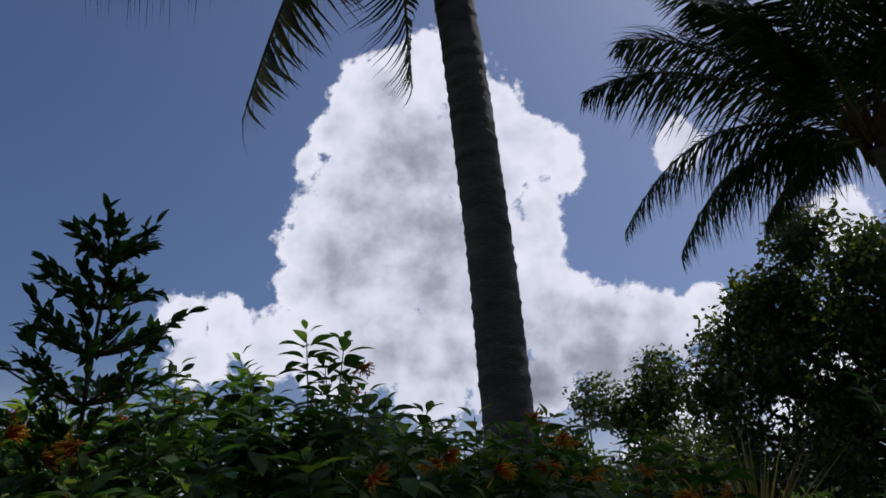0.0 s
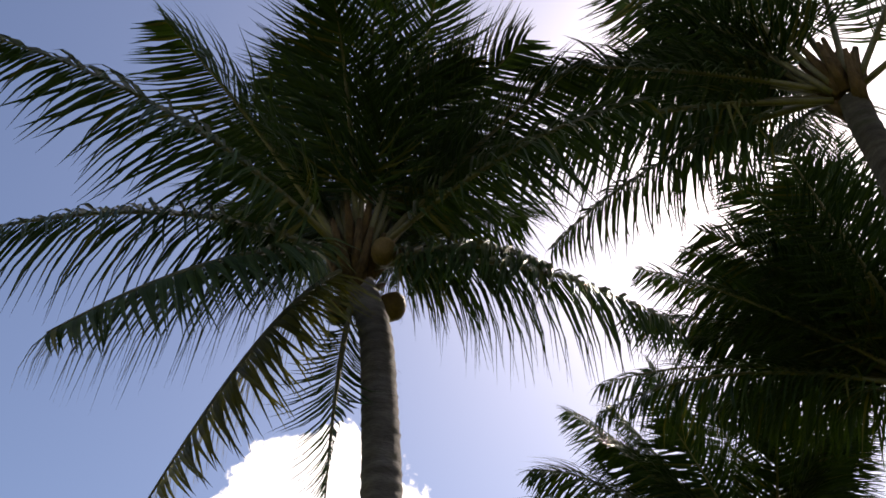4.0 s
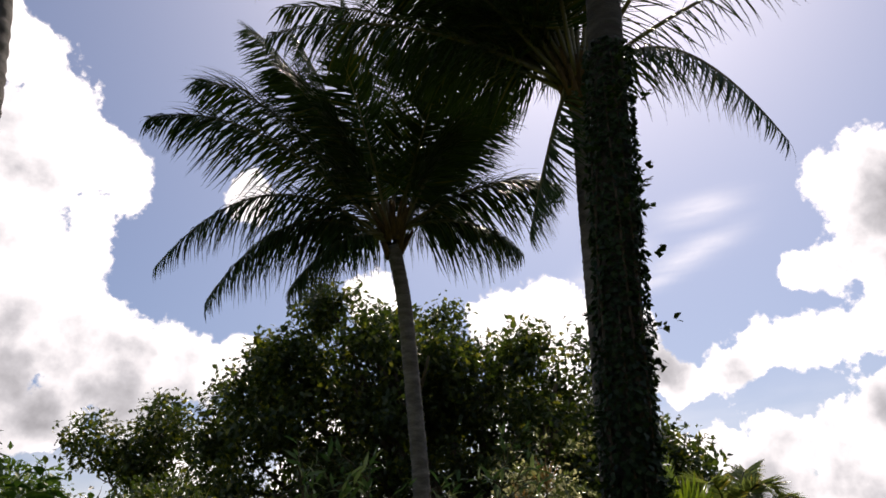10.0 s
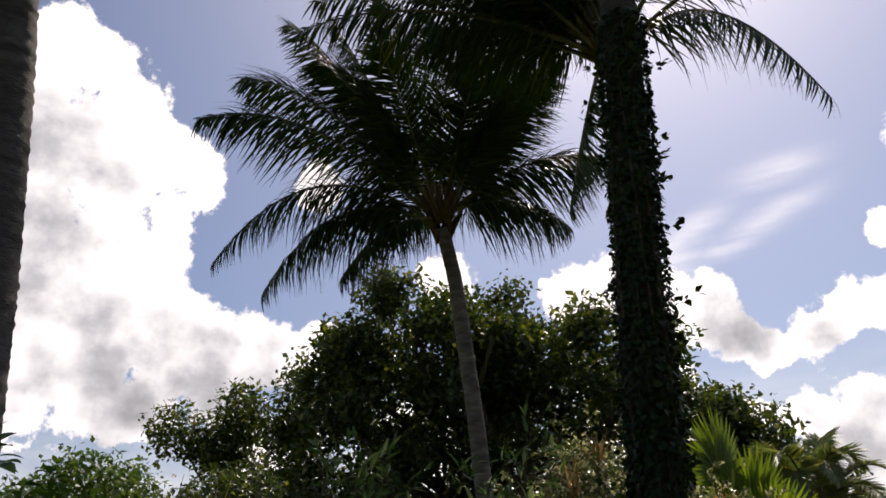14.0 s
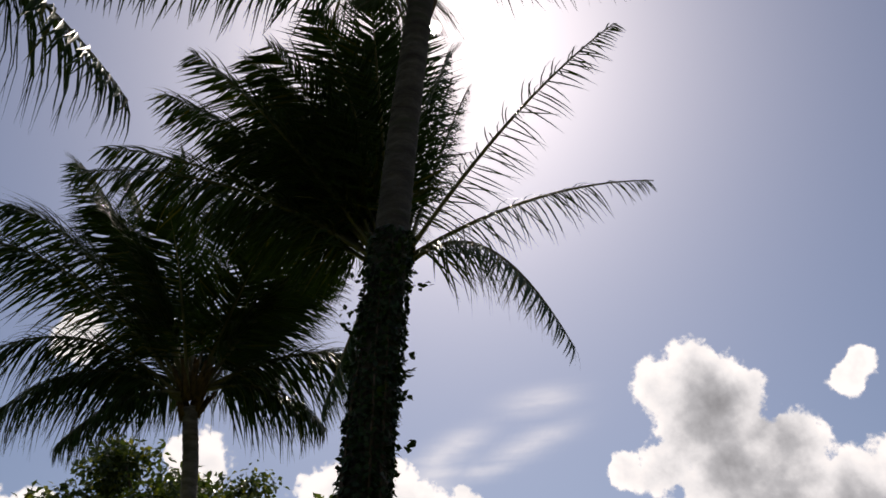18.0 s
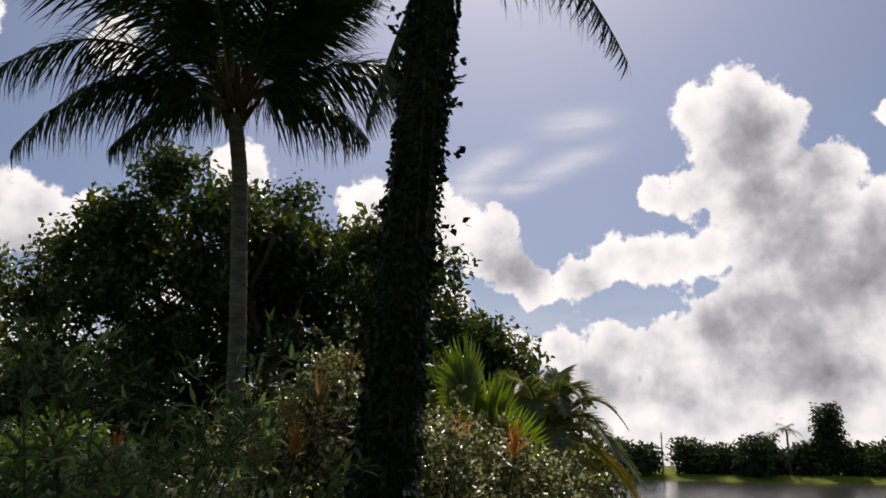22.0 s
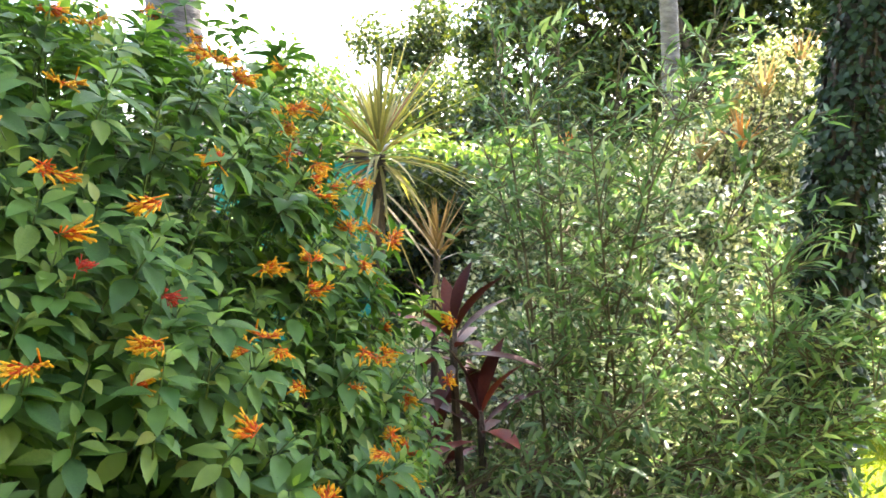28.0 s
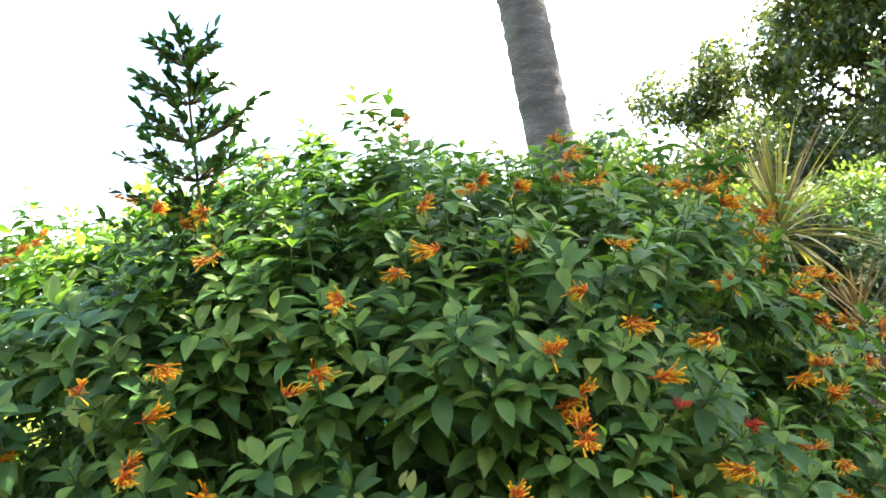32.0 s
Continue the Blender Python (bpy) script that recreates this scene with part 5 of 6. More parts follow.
        st.add(*tube(bezier(b, (b + tip) / 2 + (0, 0, 0.25), tip, 10), np.linspace(0.014, 0.004, 10), 6))
    st.done("stem", M["stem"], bush, kind="stuff")
    st = Heap()     # soft green shoots that carry the whorls
    for p, d in zip(P, D):
        st.add(*tube([p - d * 0.20 - (0, 0, 0.03), p - d * 0.10, p], [0.0020, 0.0016, 0.0011], 4, False))
    st.done("shoot", M["greenstem"], bush, kind="stuff")
    if scatter:     # more heads over the sunnier flank
        Q, _ = bush_surface(C, R, 900, gen, 0.45)
        Q = Q[(Q[:, 1] < C[1] + 0.1) & (gen.random(len(Q)) < 0.25 + 0.75 * (Q[:, 0] > C[0] + 0.7 * R[0]))]
        Q = Q[:scatter] + low(Q[:scatter])
        heads = list(Q) + list(heads)
    kinds = flower_meshes(gen)
    back = inverse_of(bush)
    for k, p in enumerate(heads):
        n = unit(np.sign(p - C) * np.abs((p - C) / R) ** (BUSH_P - 1) / R)
        d = unit(n * 0.3 + (0, 0, 1.0) + gen.normal(0, 0.2, 3))
        T = frames_along(np.cross(d, unit(gen.normal(0, 1, 3))), d)
        fm, sm, tm = kinds[k % 6]
        bud = k >= len(heads) - len(buds)
        if bud:
            fm = fm.copy(); fm.materials.clear(); fm.materials.append(M["redbud"])
        f = new("flower_head", fm)
        f.matrix_basis = Matrix.LocRotScale(Vector(p + n * 0.03 + d * 0.02), Matrix(T.tolist()).to_quaternion(), Vector((1, 1, 1)) * float(gen.uniform(0.80, 1.15)))
        f.parent = bush
        f.matrix_parent_inverse = back
        tagged(f, "dark red flower buds" if bud else "orange and yellow tubular flowers")
        s = new("flower_stalk", sm)
        s.parent = f
        if not bud:
            s = tagged(new("petal_tip", tm), "", "", "", "stuff")
            s.parent = f
    return bush


def single_leaf_material(key):
    """The same leaf, varied object by object."""
    m = M[key].copy()
    m.name = key + "_single"
    nt = m.node_tree
    geo = next(n for n in nt.nodes if n.bl_idname == "ShaderNodeNewGeometry")
    info = nt.nodes.new("ShaderNodeObjectInfo")
    for l in list(nt.links):
        if l.from_node == geo:
            nt.links.new(info.outputs["Random"], l.to_socket)
    return m


M["firebush_single"] = single_leaf_material("firebush")
for key in ("spike", "spike_tan", "spike_orange", "ti"):
    M[key] = single_leaf_material(key)


def build_firebushes():
    gen = np.random.default_rng(41)
    tips = drawn_in((-0.21, 0.06, 1.63), 0.72, [(-0.68, 2.45, 2.27, -0.05, 0, 1), (-0.56, 2.45, 2.24, 0.1, 0, 1), (-0.62, 2.45, 2.16, -0.1, 0, 1), (-0.6, 2.42, 2.1, 0.2, 0, 1)])
    firebush("large firebush with glossy green leaves and orange tubular flowers", BUSH_C, BUSH_R, 2750, 2400, gen, FLOWERS_FRONT + FLOWERS_SIDE, BUDS, ((-0.5, 0.35), (0.95, 1.6), 1.36), tips, 95)
    C2, R2 = np.array([-2.2, 2.55, 1.02]), np.array([0.95, 0.95, 1.08])
    fl = [(-1.85, 1.75, 1.65), (-2.2, 1.6, 1.4), (-1.75, 1.9, 1.8), (-2.3, 1.6, 1.6), (-2.5, 1.6, 1.3)]
    firebush("firebush with green leaves and a few orange flowers", C2, R2, 700, 260, gen, fl)
    C3, R3 = np.array([2.75, 5.75, 0.92]), np.array([0.62, 0.5, 0.9])
    firebush("sunlit firebush with orange flowers behind the narrow-leaved shrub", C3, R3, 320, 120, gen, (), (), None, (), 14)


def oval_shoot(gen):
    """A tall loose shoot with small oval leaves that stands above the firebush."""
    plant = empty("leafy_sapling", (-0.91, 1.72, 0.0), "thin leafy sapling growing up through the firebush", "sapling")
    h, st = Heap(), Heap()
    tmpl = leaf_shape(0.42, 0.15, 0.18, 4, 0.5)
    top = np.array([-0.81, 1.36, 2.20])
    stem = bezier((-0.91, 1.72, 0.0), (-0.98, 1.56, 1.3), top, 24)
    st.add(*tube(stem, np.linspace(0.014, 0.0025, 24), 6))
    for k in range(110):
        z = 1.35 + 0.81 * (k / 109) ** 0.85
        i = np.argmin(np.abs(stem[:, 2] - z))
        a = k * 2.399
        reach = (0.32 * (max(2.22 - z, 0.0) / 0.86) ** 0.8 + 0.02) * gen.uniform(0.45, 1.2)
        e = stem[i] + np.array([math.cos(a) * reach, math.sin(a) * reach, 0.02 + 0.35 * reach])
        br = bezier(stem[i], (stem[i] + e) / 2 + (0, 0, -0.02), e, 6)
        st.add(*tube(br, np.linspace(0.0035, 0.0012, 6), 4))
        m = 12 + int(reach * 95)
        q = gen.uniform(0.25, 1.02, m)
        P = stem[i] * (1 - q[:, None]) + e * q[:, None]
        D = unit((e - stem[i]) / max(reach, 0.05) * 0.8 + gen.normal(0, 0.4, (m, 3)) + (0, 0, 0.1))
        h.scatter(tmpl, frames_along(D, gen.normal(0, 0.4, (m, 3)) + (0, 0, 1)), P, gen.uniform(0.020, 0.038, m))
    st.done("stem", M["stem"], plant, kind="stuff")
    h.done("foliage", M["shoot"], plant, kind="stuff")


def spiky(name, label, centre, foot, count, length, material, gen, width=0.04, group="", dead=0, spread=(-0.15, 1.5), trunk_r=0.03):
    """A rosette of long narrow blades on a cane."""
    plant = empty(name, foot, label, "plant", group)
    C, foot = np.asarray(centre, float), np.asarray(foot, float)
    piece("cane", *tube(bezier(foot - (0, 0, 0.03), (foot + C) / 2 + gen.normal(0, 0.03, 3), C, 10), np.linspace(trunk_r * 1.15, trunk_r * 0.8, 10), 8), M["bark"], plant)
    me_cache = [mesh_of("blade", *blade_shape(width / length, dr, 4, 0.55), M[material]) for dr in (0.05, 0.22, 0.42)]
    back = inverse_of(plant)
    for k in range(count):
        a = k * 2.399 + gen.normal(0, 0.1)
        q = (k + 0.5) / count
        e = spread[1] + (spread[0] - spread[1]) * q ** 0.85 + gen.normal(0, 0.20)
        d = np.array([math.cos(a) * math.cos(e), math.sin(a) * math.cos(e), math.sin(e)])
        R = frames_along(d, np.array([0, 0, 1.0]) + 0.001 * d[::-1] if abs(d[2]) < 0.97 else np.array([math.cos(a), math.sin(a), 0]) * -1)
        L = length * gen.uniform(0.62, 1.08) * (0.78 + 0.32 * min(1, 2.4 * q)) * (1 - 0.3 * max(0.0, q - 0.6) / 0.4)
        ob = new("blade", me_cache[0 if e > 0.8 else 1 if e > 0.25 else 2])
        ob.matrix_basis = Matrix.LocRotScale(Vector(C + d * 0.015 + np.array([0, 0, 0.10 * (0.5 - q)])), Matrix(R.tolist()).to_quaternion(), Vector((length, L, L)))
        ob.parent = plant
        ob.matrix_parent_inverse = back
    if dead:
        h = Heap()
        a = gen.uniform(0, 6.28, dead)
        D = unit(np.stack([np.cos(a) * 0.55, np.sin(a) * 0.55, -gen.uniform(0.4, 1.3, dead)], -1))
        h.scatter(blade_shape(0.055, 0.15, 4, 0.4), frames_along(D, np.stack([np.cos(a), np.sin(a), 0.4 + 0 * a], -1)), C - np.stack([0 * a, 0 * a, gen.uniform(0.03, 0.2, dead)], -1), length * gen.uniform(0.6, 1.0, dead))
        h.done("dry_blade", M["deadblade"], plant, "dry hanging blades", kind="stuff")
    return plant


def ti_plant(gen):
    plant = empty("ti_plant", (1.03, 2.5, 0.05), "ti plant with broad wine-red leaves on bare canes", "plant")
    me = mesh_of("leaf", *leaf_shape(0.26, 0.3, 0.30, 6, 0.5, 0.8), M["ti"])
    back = inverse_of(plant)
    for foot, C, n, L in (((1.03, 2.5, 0.0), (0.975, 2.53, 0.90), 14, 0.29), ((1.06, 2.48, 0.0), (1.05, 2.45, 0.62), 12, 0.27), ((1.0, 2.54, 0.0), (0.93, 2.62, 0.45), 8, 0.25)):
        C, foot = np.asarray(C, float), np.asarray(foot, float)
        piece("cane", *tube(bezier(foot, (foot + C) / 2 + gen.normal(0, 0.02, 3), C, 8), np.linspace(0.018, 0.014, 8), 7), M["bark"], plant)
        for k in range(n):
            a = k * 2.399 + 0.6
            e = 1.4 - 1.75 * (k / n) + gen.normal(0, 0.08)
            d = np.array([math.cos(a) * math.cos(e), math.sin(a) * math.cos(e), math.sin(e)])
            N = np.array([0, 0, 1.0]) if e < 1.1 else -np.array([math.cos(a), math.sin(a), 0])
            ob = new("leaf", me)
            ob.matrix_basis = Matrix.LocRotScale(Vector(C + d * 0.02 - np.array([0, 0, 0.14 * k / n])), Matrix(frames_along(d, N).tolist()).to_quaternion(), Vector((1, 1, 1)) * float(L * gen.uniform(0.8, 1.1)))
            ob.parent = plant
            ob.matrix_parent_inverse = back


def willow_shrub(label, feet, ends, gen, leaf=0.068, name="narrow_leaved_shrub", per=64, twig=0.34):
    """Airy shrub: arching stems, side twigs, narrow leaves along every twig."""
    feet, ends = np.asarray(feet, float), np.asarray(ends, float)
    c = feet.mean(0)
    plant = empty(name, (c[0], c[1], 0.0), label, "shrub")
    st, h = Heap(), Heap()
    tmpl = leaf_shape(0.25, 0.25, 0.28, 3, 0.42)
    for f, e in zip(feet, ends):
        mid = f * 0.45 + e * 0.55 + np.array([0, 0, 0.22]) + gen.normal(0, 0.06, 3)
        P = bezier(f, mid, e, 20)
        st.add(*tube(P, np.linspace(0.008, 0.002, 20), 6))
        for k in range(36):
            i = int(gen.integers(4, 20))
            T = unit(P[min(i + 1, 19)] - P[i - 1])
            d = unit(T * 0.35 + gen.normal(0, 0.75, 3) * (1, 1, 0.45) + (0, 0, 0.22))
            L = twig * gen.uniform(0.45, 1.0) * (1.15 - 0.5 * i / 20)
            tip = P[i] + d * L + np.array([0, 0, -0.05 * L])
            tw = bezier(P[i], (P[i] + tip) / 2 + (0, 0, 0.02), tip, 6)
            st.add(*tube(tw, np.linspace(0.0032, 0.0012, 6), 4, False))
            m = int(per * L / twig / 5)
            q = np.sort(gen.random(m) ** 0.7) * 0.95 + 0.07
            Q = P[i] * (1 - q[:, None]) + tip * q[:, None] + gen.normal(0, 0.004, (m, 3))
            D = unit(d * 0.75 + gen.normal(0, 0.62, (m, 3)) * (1, 1, 0.8) + (0, 0, 0.12))
            h.scatter(tmpl, frames_along(D, gen.normal(0, 0.5, (m, 3)) + (0, 0, 1)), Q, leaf * gen.uniform(0.6, 1.25, m))
    st.done("stem", M["stem"], plant, kind="stuff")
    h.done("foliage", M["willow"], plant, kind="stuff")


def build_shrubs():
    gen = np.random.default_rng(51)
    feet, ends = [], []
    for k in range(14):
        t = gen.random()
        f = np.array([1.3 + 0.85 * t, 2.75 - 0.35 * t, 0.02]) + np.append(gen.normal(0, 0.10, 2), 0)
        hgt = (2.12 - 1.1 * max(0.0, t - 0.3)) * gen.uniform(0.58, 1.0)
        e = f + np.array([(t - 0.42) * 0.75 + gen.normal(0.08, 0.42), gen.normal(-0.08, 0.32), hgt])
        feet.append(f); ends.append(e)
    for x, z, y in ((2.3, 0.95, 2.0), (2.15, 1.2, 2.2), (2.42, 0.8, 1.95), (2.2, 0.6, 2.0), (1.9, 0.7, 2.1), (2.35, 0.55, 2.1), (2.0, 0.45, 1.95), (1.6, 0.6, 2.2), (1.75, 1.0, 2.2), (2.1, 0.9, 2.1), (1.45, 0.9, 2.35), (1.5, 0.4, 2.1), (1.2, 0.35, 2.3), (1.35, 0.25, 2.05), (1.7, 0.3, 1.95), (1.9, 0.4, 1.9), (2.15, 0.3, 1.85), (1.15, 0.5, 2.15), (1.55, 0.75, 2.1), (1.8, 0.55, 2.0)):
        feet.append((x - 0.45, y + 0.35, 0.02)); ends.append((x, y, z))
    for x, y, z in ((1.17, 2.72, 2.04), (1.30, 2.68, 1.94), (1.42, 2.64, 1.98), (1.63, 2.55, 1.93), (1.76, 2.50, 1.80), (1.18, 2.9, 1.62), (1.35, 2.85, 1.75)):
        feet.append((1.5 + 0.35 * (x - 1.4), 2.65, 0.02)); ends.append((x, y, z))
    willow_shrub("airy shrub with narrow pale green leaves", feet, ends, gen)
    feet = [np.array([2.0 + 0.5 * gen.random(), 4.5 + 0.9 * gen.random(), 0.0]) for _ in range(26)]
    ends = [f + np.array([gen.normal(0.1, 0.4), gen.normal(0, 0.35), gen.uniform(0.7, 1.7)]) for f in feet]
    willow_shrub("sunlit shrub with narrow light green leaves", feet, ends, gen, 0.09)


def hedge(label, lobes, count, gen, foot, sprays=60):
    bush = empty("variegated_hedge", (foot[0], foot[1], float(height(foot[0], foot[1]))), label, "shrub", "variegated shrubs")
    L = np.asarray(lobes, float)
    leaf_cloud("foliage", M["hedge"], bush, L[:, :3], L[:, 3], int(count * 2.5), 0.045, gen, 0.95, 0.20, oval_leaf(), 0.6)
    limbs((foot[0], foot[1], float(height(foot[0], foot[1])) - 0.05), L[:, :3], 0.035, gen).done("branch", M["bark"], bush, kind="stuff")
    h, st = Heap(), Heap()      # arching sprays over the outside
    for k in range(sprays):
        c, r = L[int(gen.integers(0, len(L)))][:3], L[int(gen.integers(0, len(L)))][3]
        d = unit(gen.normal(0, 1, 3) + (0, -0.3, 0.5))
        b = c + d * r * 0.8
        reach = gen.uniform(0.18, 0.5)
        e = b + d * reach + np.array([0, 0, -0.45 * reach])
        P = bezier(b, (b + e) / 2 + (0, 0, 0.28 * reach), e, 9)
        st.add(*tube(P, np.linspace(0.004, 0.0015, 9), 4, False))
        m = int(70 * reach) + 8
        q = gen.random(m) * 8
        i = q.astype(int)
        Q = P[i] + (P[np.minimum(i + 1, 8)] - P[i]) * (q - i)[:, None]
        h.scatter(oval_leaf(0.5), frames_along(unit(gen.normal(0, 0.8, (m, 3)) + d), gen.normal(0, 0.4, (m, 3)) + (0, 0, 1)), Q, 0.048 * gen.uniform(0.6, 1.2, m))
    st.done("twig", M["bark"], bush, kind="stuff")
    h.done("spray", M["hedge"], bush, kind="stuff")


def build_hedges():
    gen = np.random.default_rng(61)
    hedge("dense variegated cream and green shrub in full sun", [(4.9, 4.75, 1.35, 0.5), (5.3, 4.45, 1.5, 0.52), (5.65, 4.1, 1.25, 0.5), (5.0, 4.65, 0.85, 0.6), (5.4, 4.35, 0.95, 0.42), (4.75, 4.8, 0.6, 0.55), (4.75, 4.75, 0.4, 0.5),
                                                          (5.45, 4.9, 1.55, 0.5), (5.9, 4.4, 1.3, 0.48), (5.85, 4.05, 1.1, 0.3), (4.6, 4.6, 1.0, 0.5), (4.5, 4.5, 0.4, 0.45), (4.85, 4.3, 0.3, 0.42), (4.9, 4.5, 0.3, 0.4), (4.7, 4.4, 0.7, 0.45), (4.3, 4.05, 0.7, 0.42), (4.45, 4.1, 1.3, 0.4), (4.55, 4.3, 1.75, 0.32), (5.25, 4.4, 0.42, 0.42), (5.5, 4.25, 0.62, 0.38), (5.1, 4.5, 0.35, 0.42)], 26000, gen, (5.2, 4.6), 330)
    hedge("tall variegated cream and green shrub behind the ivy palm", [(3.75, 5.3, 1.75, 0.42), (4.2, 5.2, 1.9, 0.48), (4.4, 5.1, 2.25, 0.35), (3.6, 5.5, 1.4, 0.5), (4.1, 5.3, 1.25, 0.6), (3.9, 5.3, 0.75, 0.6), (4.5, 5.2, 0.9, 0.5), (3.3, 5.6, 0.9, 0.5), (4.4, 5.0, 0.4, 0.5), (3.6, 5.1, 0.5, 0.5)], 12500, gen, (4.0, 5.35), 180)
    hedge("low sunlit variegated shrub beside the ivy palm", [(3.5, 3.7, 0.35, 0.35), (3.15, 3.95, 0.5, 0.4), (3.7, 4.0, 0.45, 0.4), (2.7, 4.1, 0.6, 0.45)], 4200, gen, (3.3, 3.9), 40)
    hedge("low sunlit yellow-green shrubs behind the narrow-leaved shrub", [(1.5, 4.3, 0.45, 0.4), (1.9, 4.5, 0.7, 0.42), (2.3, 4.35, 0.6, 0.45), (2.1, 4.7, 1.1, 0.4), (2.7, 4.6, 0.95, 0.42), (1.7, 4.0, 0.3, 0.35), (2.6, 4.1, 0.4, 0.42), (3.0, 4.5, 1.2, 0.4), (2.5, 4.8, 1.3, 0.38), (2.9, 4.9, 0.6, 0.45), (3.3, 4.7, 0.9, 0.4)], 12000, gen, (2.2, 4.5), 60)
    hedge("low leafy groundcover shrubs under the narrow-leaved shrub", [(1.1, 3.4, 0.2, 0.3), (1.5, 3.5, 0.25, 0.32), (1.9, 3.4, 0.25, 0.32), (2.3, 3.3, 0.25, 0.32), (2.6, 3.6, 0.3, 0.34), (1.3, 3.9, 0.25, 0.3), (0.8, 3.7, 0.25, 0.3), (2.2, 3.8, 0.3, 0.32)], 7000, gen, (1.7, 3.5), 30)
    for c, size, tone in (((4.85, 4.26, 1.78), 0.25, "spike_orange"), ((5.3, 4.05, 1.72), 0.22, "spike_orange"), ((3.75, 5.0, 1.90), 0.26, "spike_tan"), ((3.96, 4.9, 2.08), 0.30, "spike_tan"),
                          ((3.7, 4.8, 1.70), 0.24, "spike_orange"), ((3.45, 4.9, 1.60), 0.26, "spike_tan"), ((4.3, 4.95, 2.32), 0.22, "spike_tan"), ((2.6, 5.3, 1.62), 0.2, "spike_orange")):
        spiky("cordyline", "orange-tinged cordyline rosette among the variegated shrubs", c, (c[0] - 0.1, c[1] + 0.45, float(height(c[0] - 0.1, c[1] + 0.45))), 18, size * 1.15, tone, gen, 0.024, "orange cordylines", 0, (0.6, 1.5), 0.012)


def build_dracaenas():
    gen = np.random.default_rng(71)
    spiky("dracaena", "tall spiky dracaena with striped yellow-green blades", (0.77, 2.86, 1.54), (0.74, 2.9, 0.03), 112, 0.47, "spike", gen, 0.015, "dracaenas", 12, (-0.45, 1.53), 0.03)
    spiky("dracaena", "small tan-bladed dracaena beside the taller one", (1.0, 2.88, 1.16), (1.0, 2.92, 0.03), 30, 0.23, "spike_tan", gen, 0.016, "dracaenas", 8, (0.55, 1.5), 0.018)
    spiky("dracaena", "small dark dracaena in front of the teal screen", (0.52, 3.3, 1.25), (0.5, 3.3, 0.03), 34, 0.42, "ti", gen, 0.03, "dracaenas", 6, (0.5, 1.5), 0.02)


# ---- screen, dock, shore ----
def build_screen():
    gen = np.random.default_rng(81)
    sc = empty("shade_screen", (0.3, 4.75, 0.0), "teal shade-cloth screen hung on dark wooden posts and rail", "screen")
    n, m = 60, 24
    x = np.linspace(-1.6, 1.02, n)
    z = np.linspace(0.12, 1.58, m)
    X, Z = np.meshgrid(x, z, indexing="ij")
    Y = 4.72 + 0.02 * np.sin(X * 9 + 0.6 * np.sin(Z * 4)) + 0.008 * np.sin(X * 31 + Z * 3)
    Z = Z + 0.02 * np.sin(X * 4) * (Z - 0.12)
    V = np.stack([X, Y, Z], -1).reshape(-1, 3)
    i, j = np.meshgrid(np.arange(n - 1), np.arange(m - 1), indexing="ij")
    a = i * m + j
    front = np.stack([a, a + m, a + m + 1, a + 1], -1).reshape(-1, 4)
    V2 = V + (0, 0.003, 0)
    piece("cloth", np.concatenate([V, V2]), [np.concatenate([front, front[:, ::-1] + len(V)])], M["teal"], sc, "teal woven shade cloth")
    for px in (-1.62, -0.3, 0.96):
        piece("post", *box((px - 0.045, 4.75, -0.1), (px + 0.045, 4.84, 1.66)), M["timber"], sc)
    piece("rail", *box((-1.75, 4.70, 1.60), (0.98, 4.735, 1.645)), M["timber"], sc)
    # dark boards added to stand in for a shaded void behind the shrubs
    fence = empty("void_boards", (1.4, 5.7, 0.0), "dark weathered timber boards added for a shaded void behind the shrubs", "fence")
    for px in (0.98, 1.86):
        piece("post", *box((px - 0.045, 5.72, -0.1), (px + 0.045, 5.81, 1.62)), M["timber"], fence)
    for k in range(6):
        x0 = 0.96 + k * 0.155
        piece("board", *box((x0, 5.69, 0.02), (x0 + 0.148, 5.712, 1.56 + 0.02 * math.sin(k * 2.1))), M["timber"], fence)
    shrub = empty("evergreen_shrub", (1.4, 5.3, 0.0), "dark evergreen shrub in front of the added dark boards", "shrub")
    lobes = np.array([(1.1, 5.3, 0.45, 0.36), (1.5, 5.25, 0.5, 0.38), (1.8, 5.3, 0.6, 0.36), (1.15, 5.35, 0.95, 0.34), (1.6, 5.35, 1.05, 0.34), (1.4, 5.35, 1.35, 0.28), (1.75, 5.35, 1.35, 0.26)])
    limbs((1.4, 5.3, -0.05), lobes[:, :3], 0.03, gen).done("branch", M["bark"], shrub, kind="stuff")
    leaf_cloud("foliage", M["oak"], shrub, lobes[:, :3], lobes[:, 3], 14000, 0.06, gen, gap=0.9)
    for z in (0.3, 1.25):
        piece("rail", *box((0.94, 5.714, z), (1.9, 5.75, z + 0.08)), M["timber"], fence)


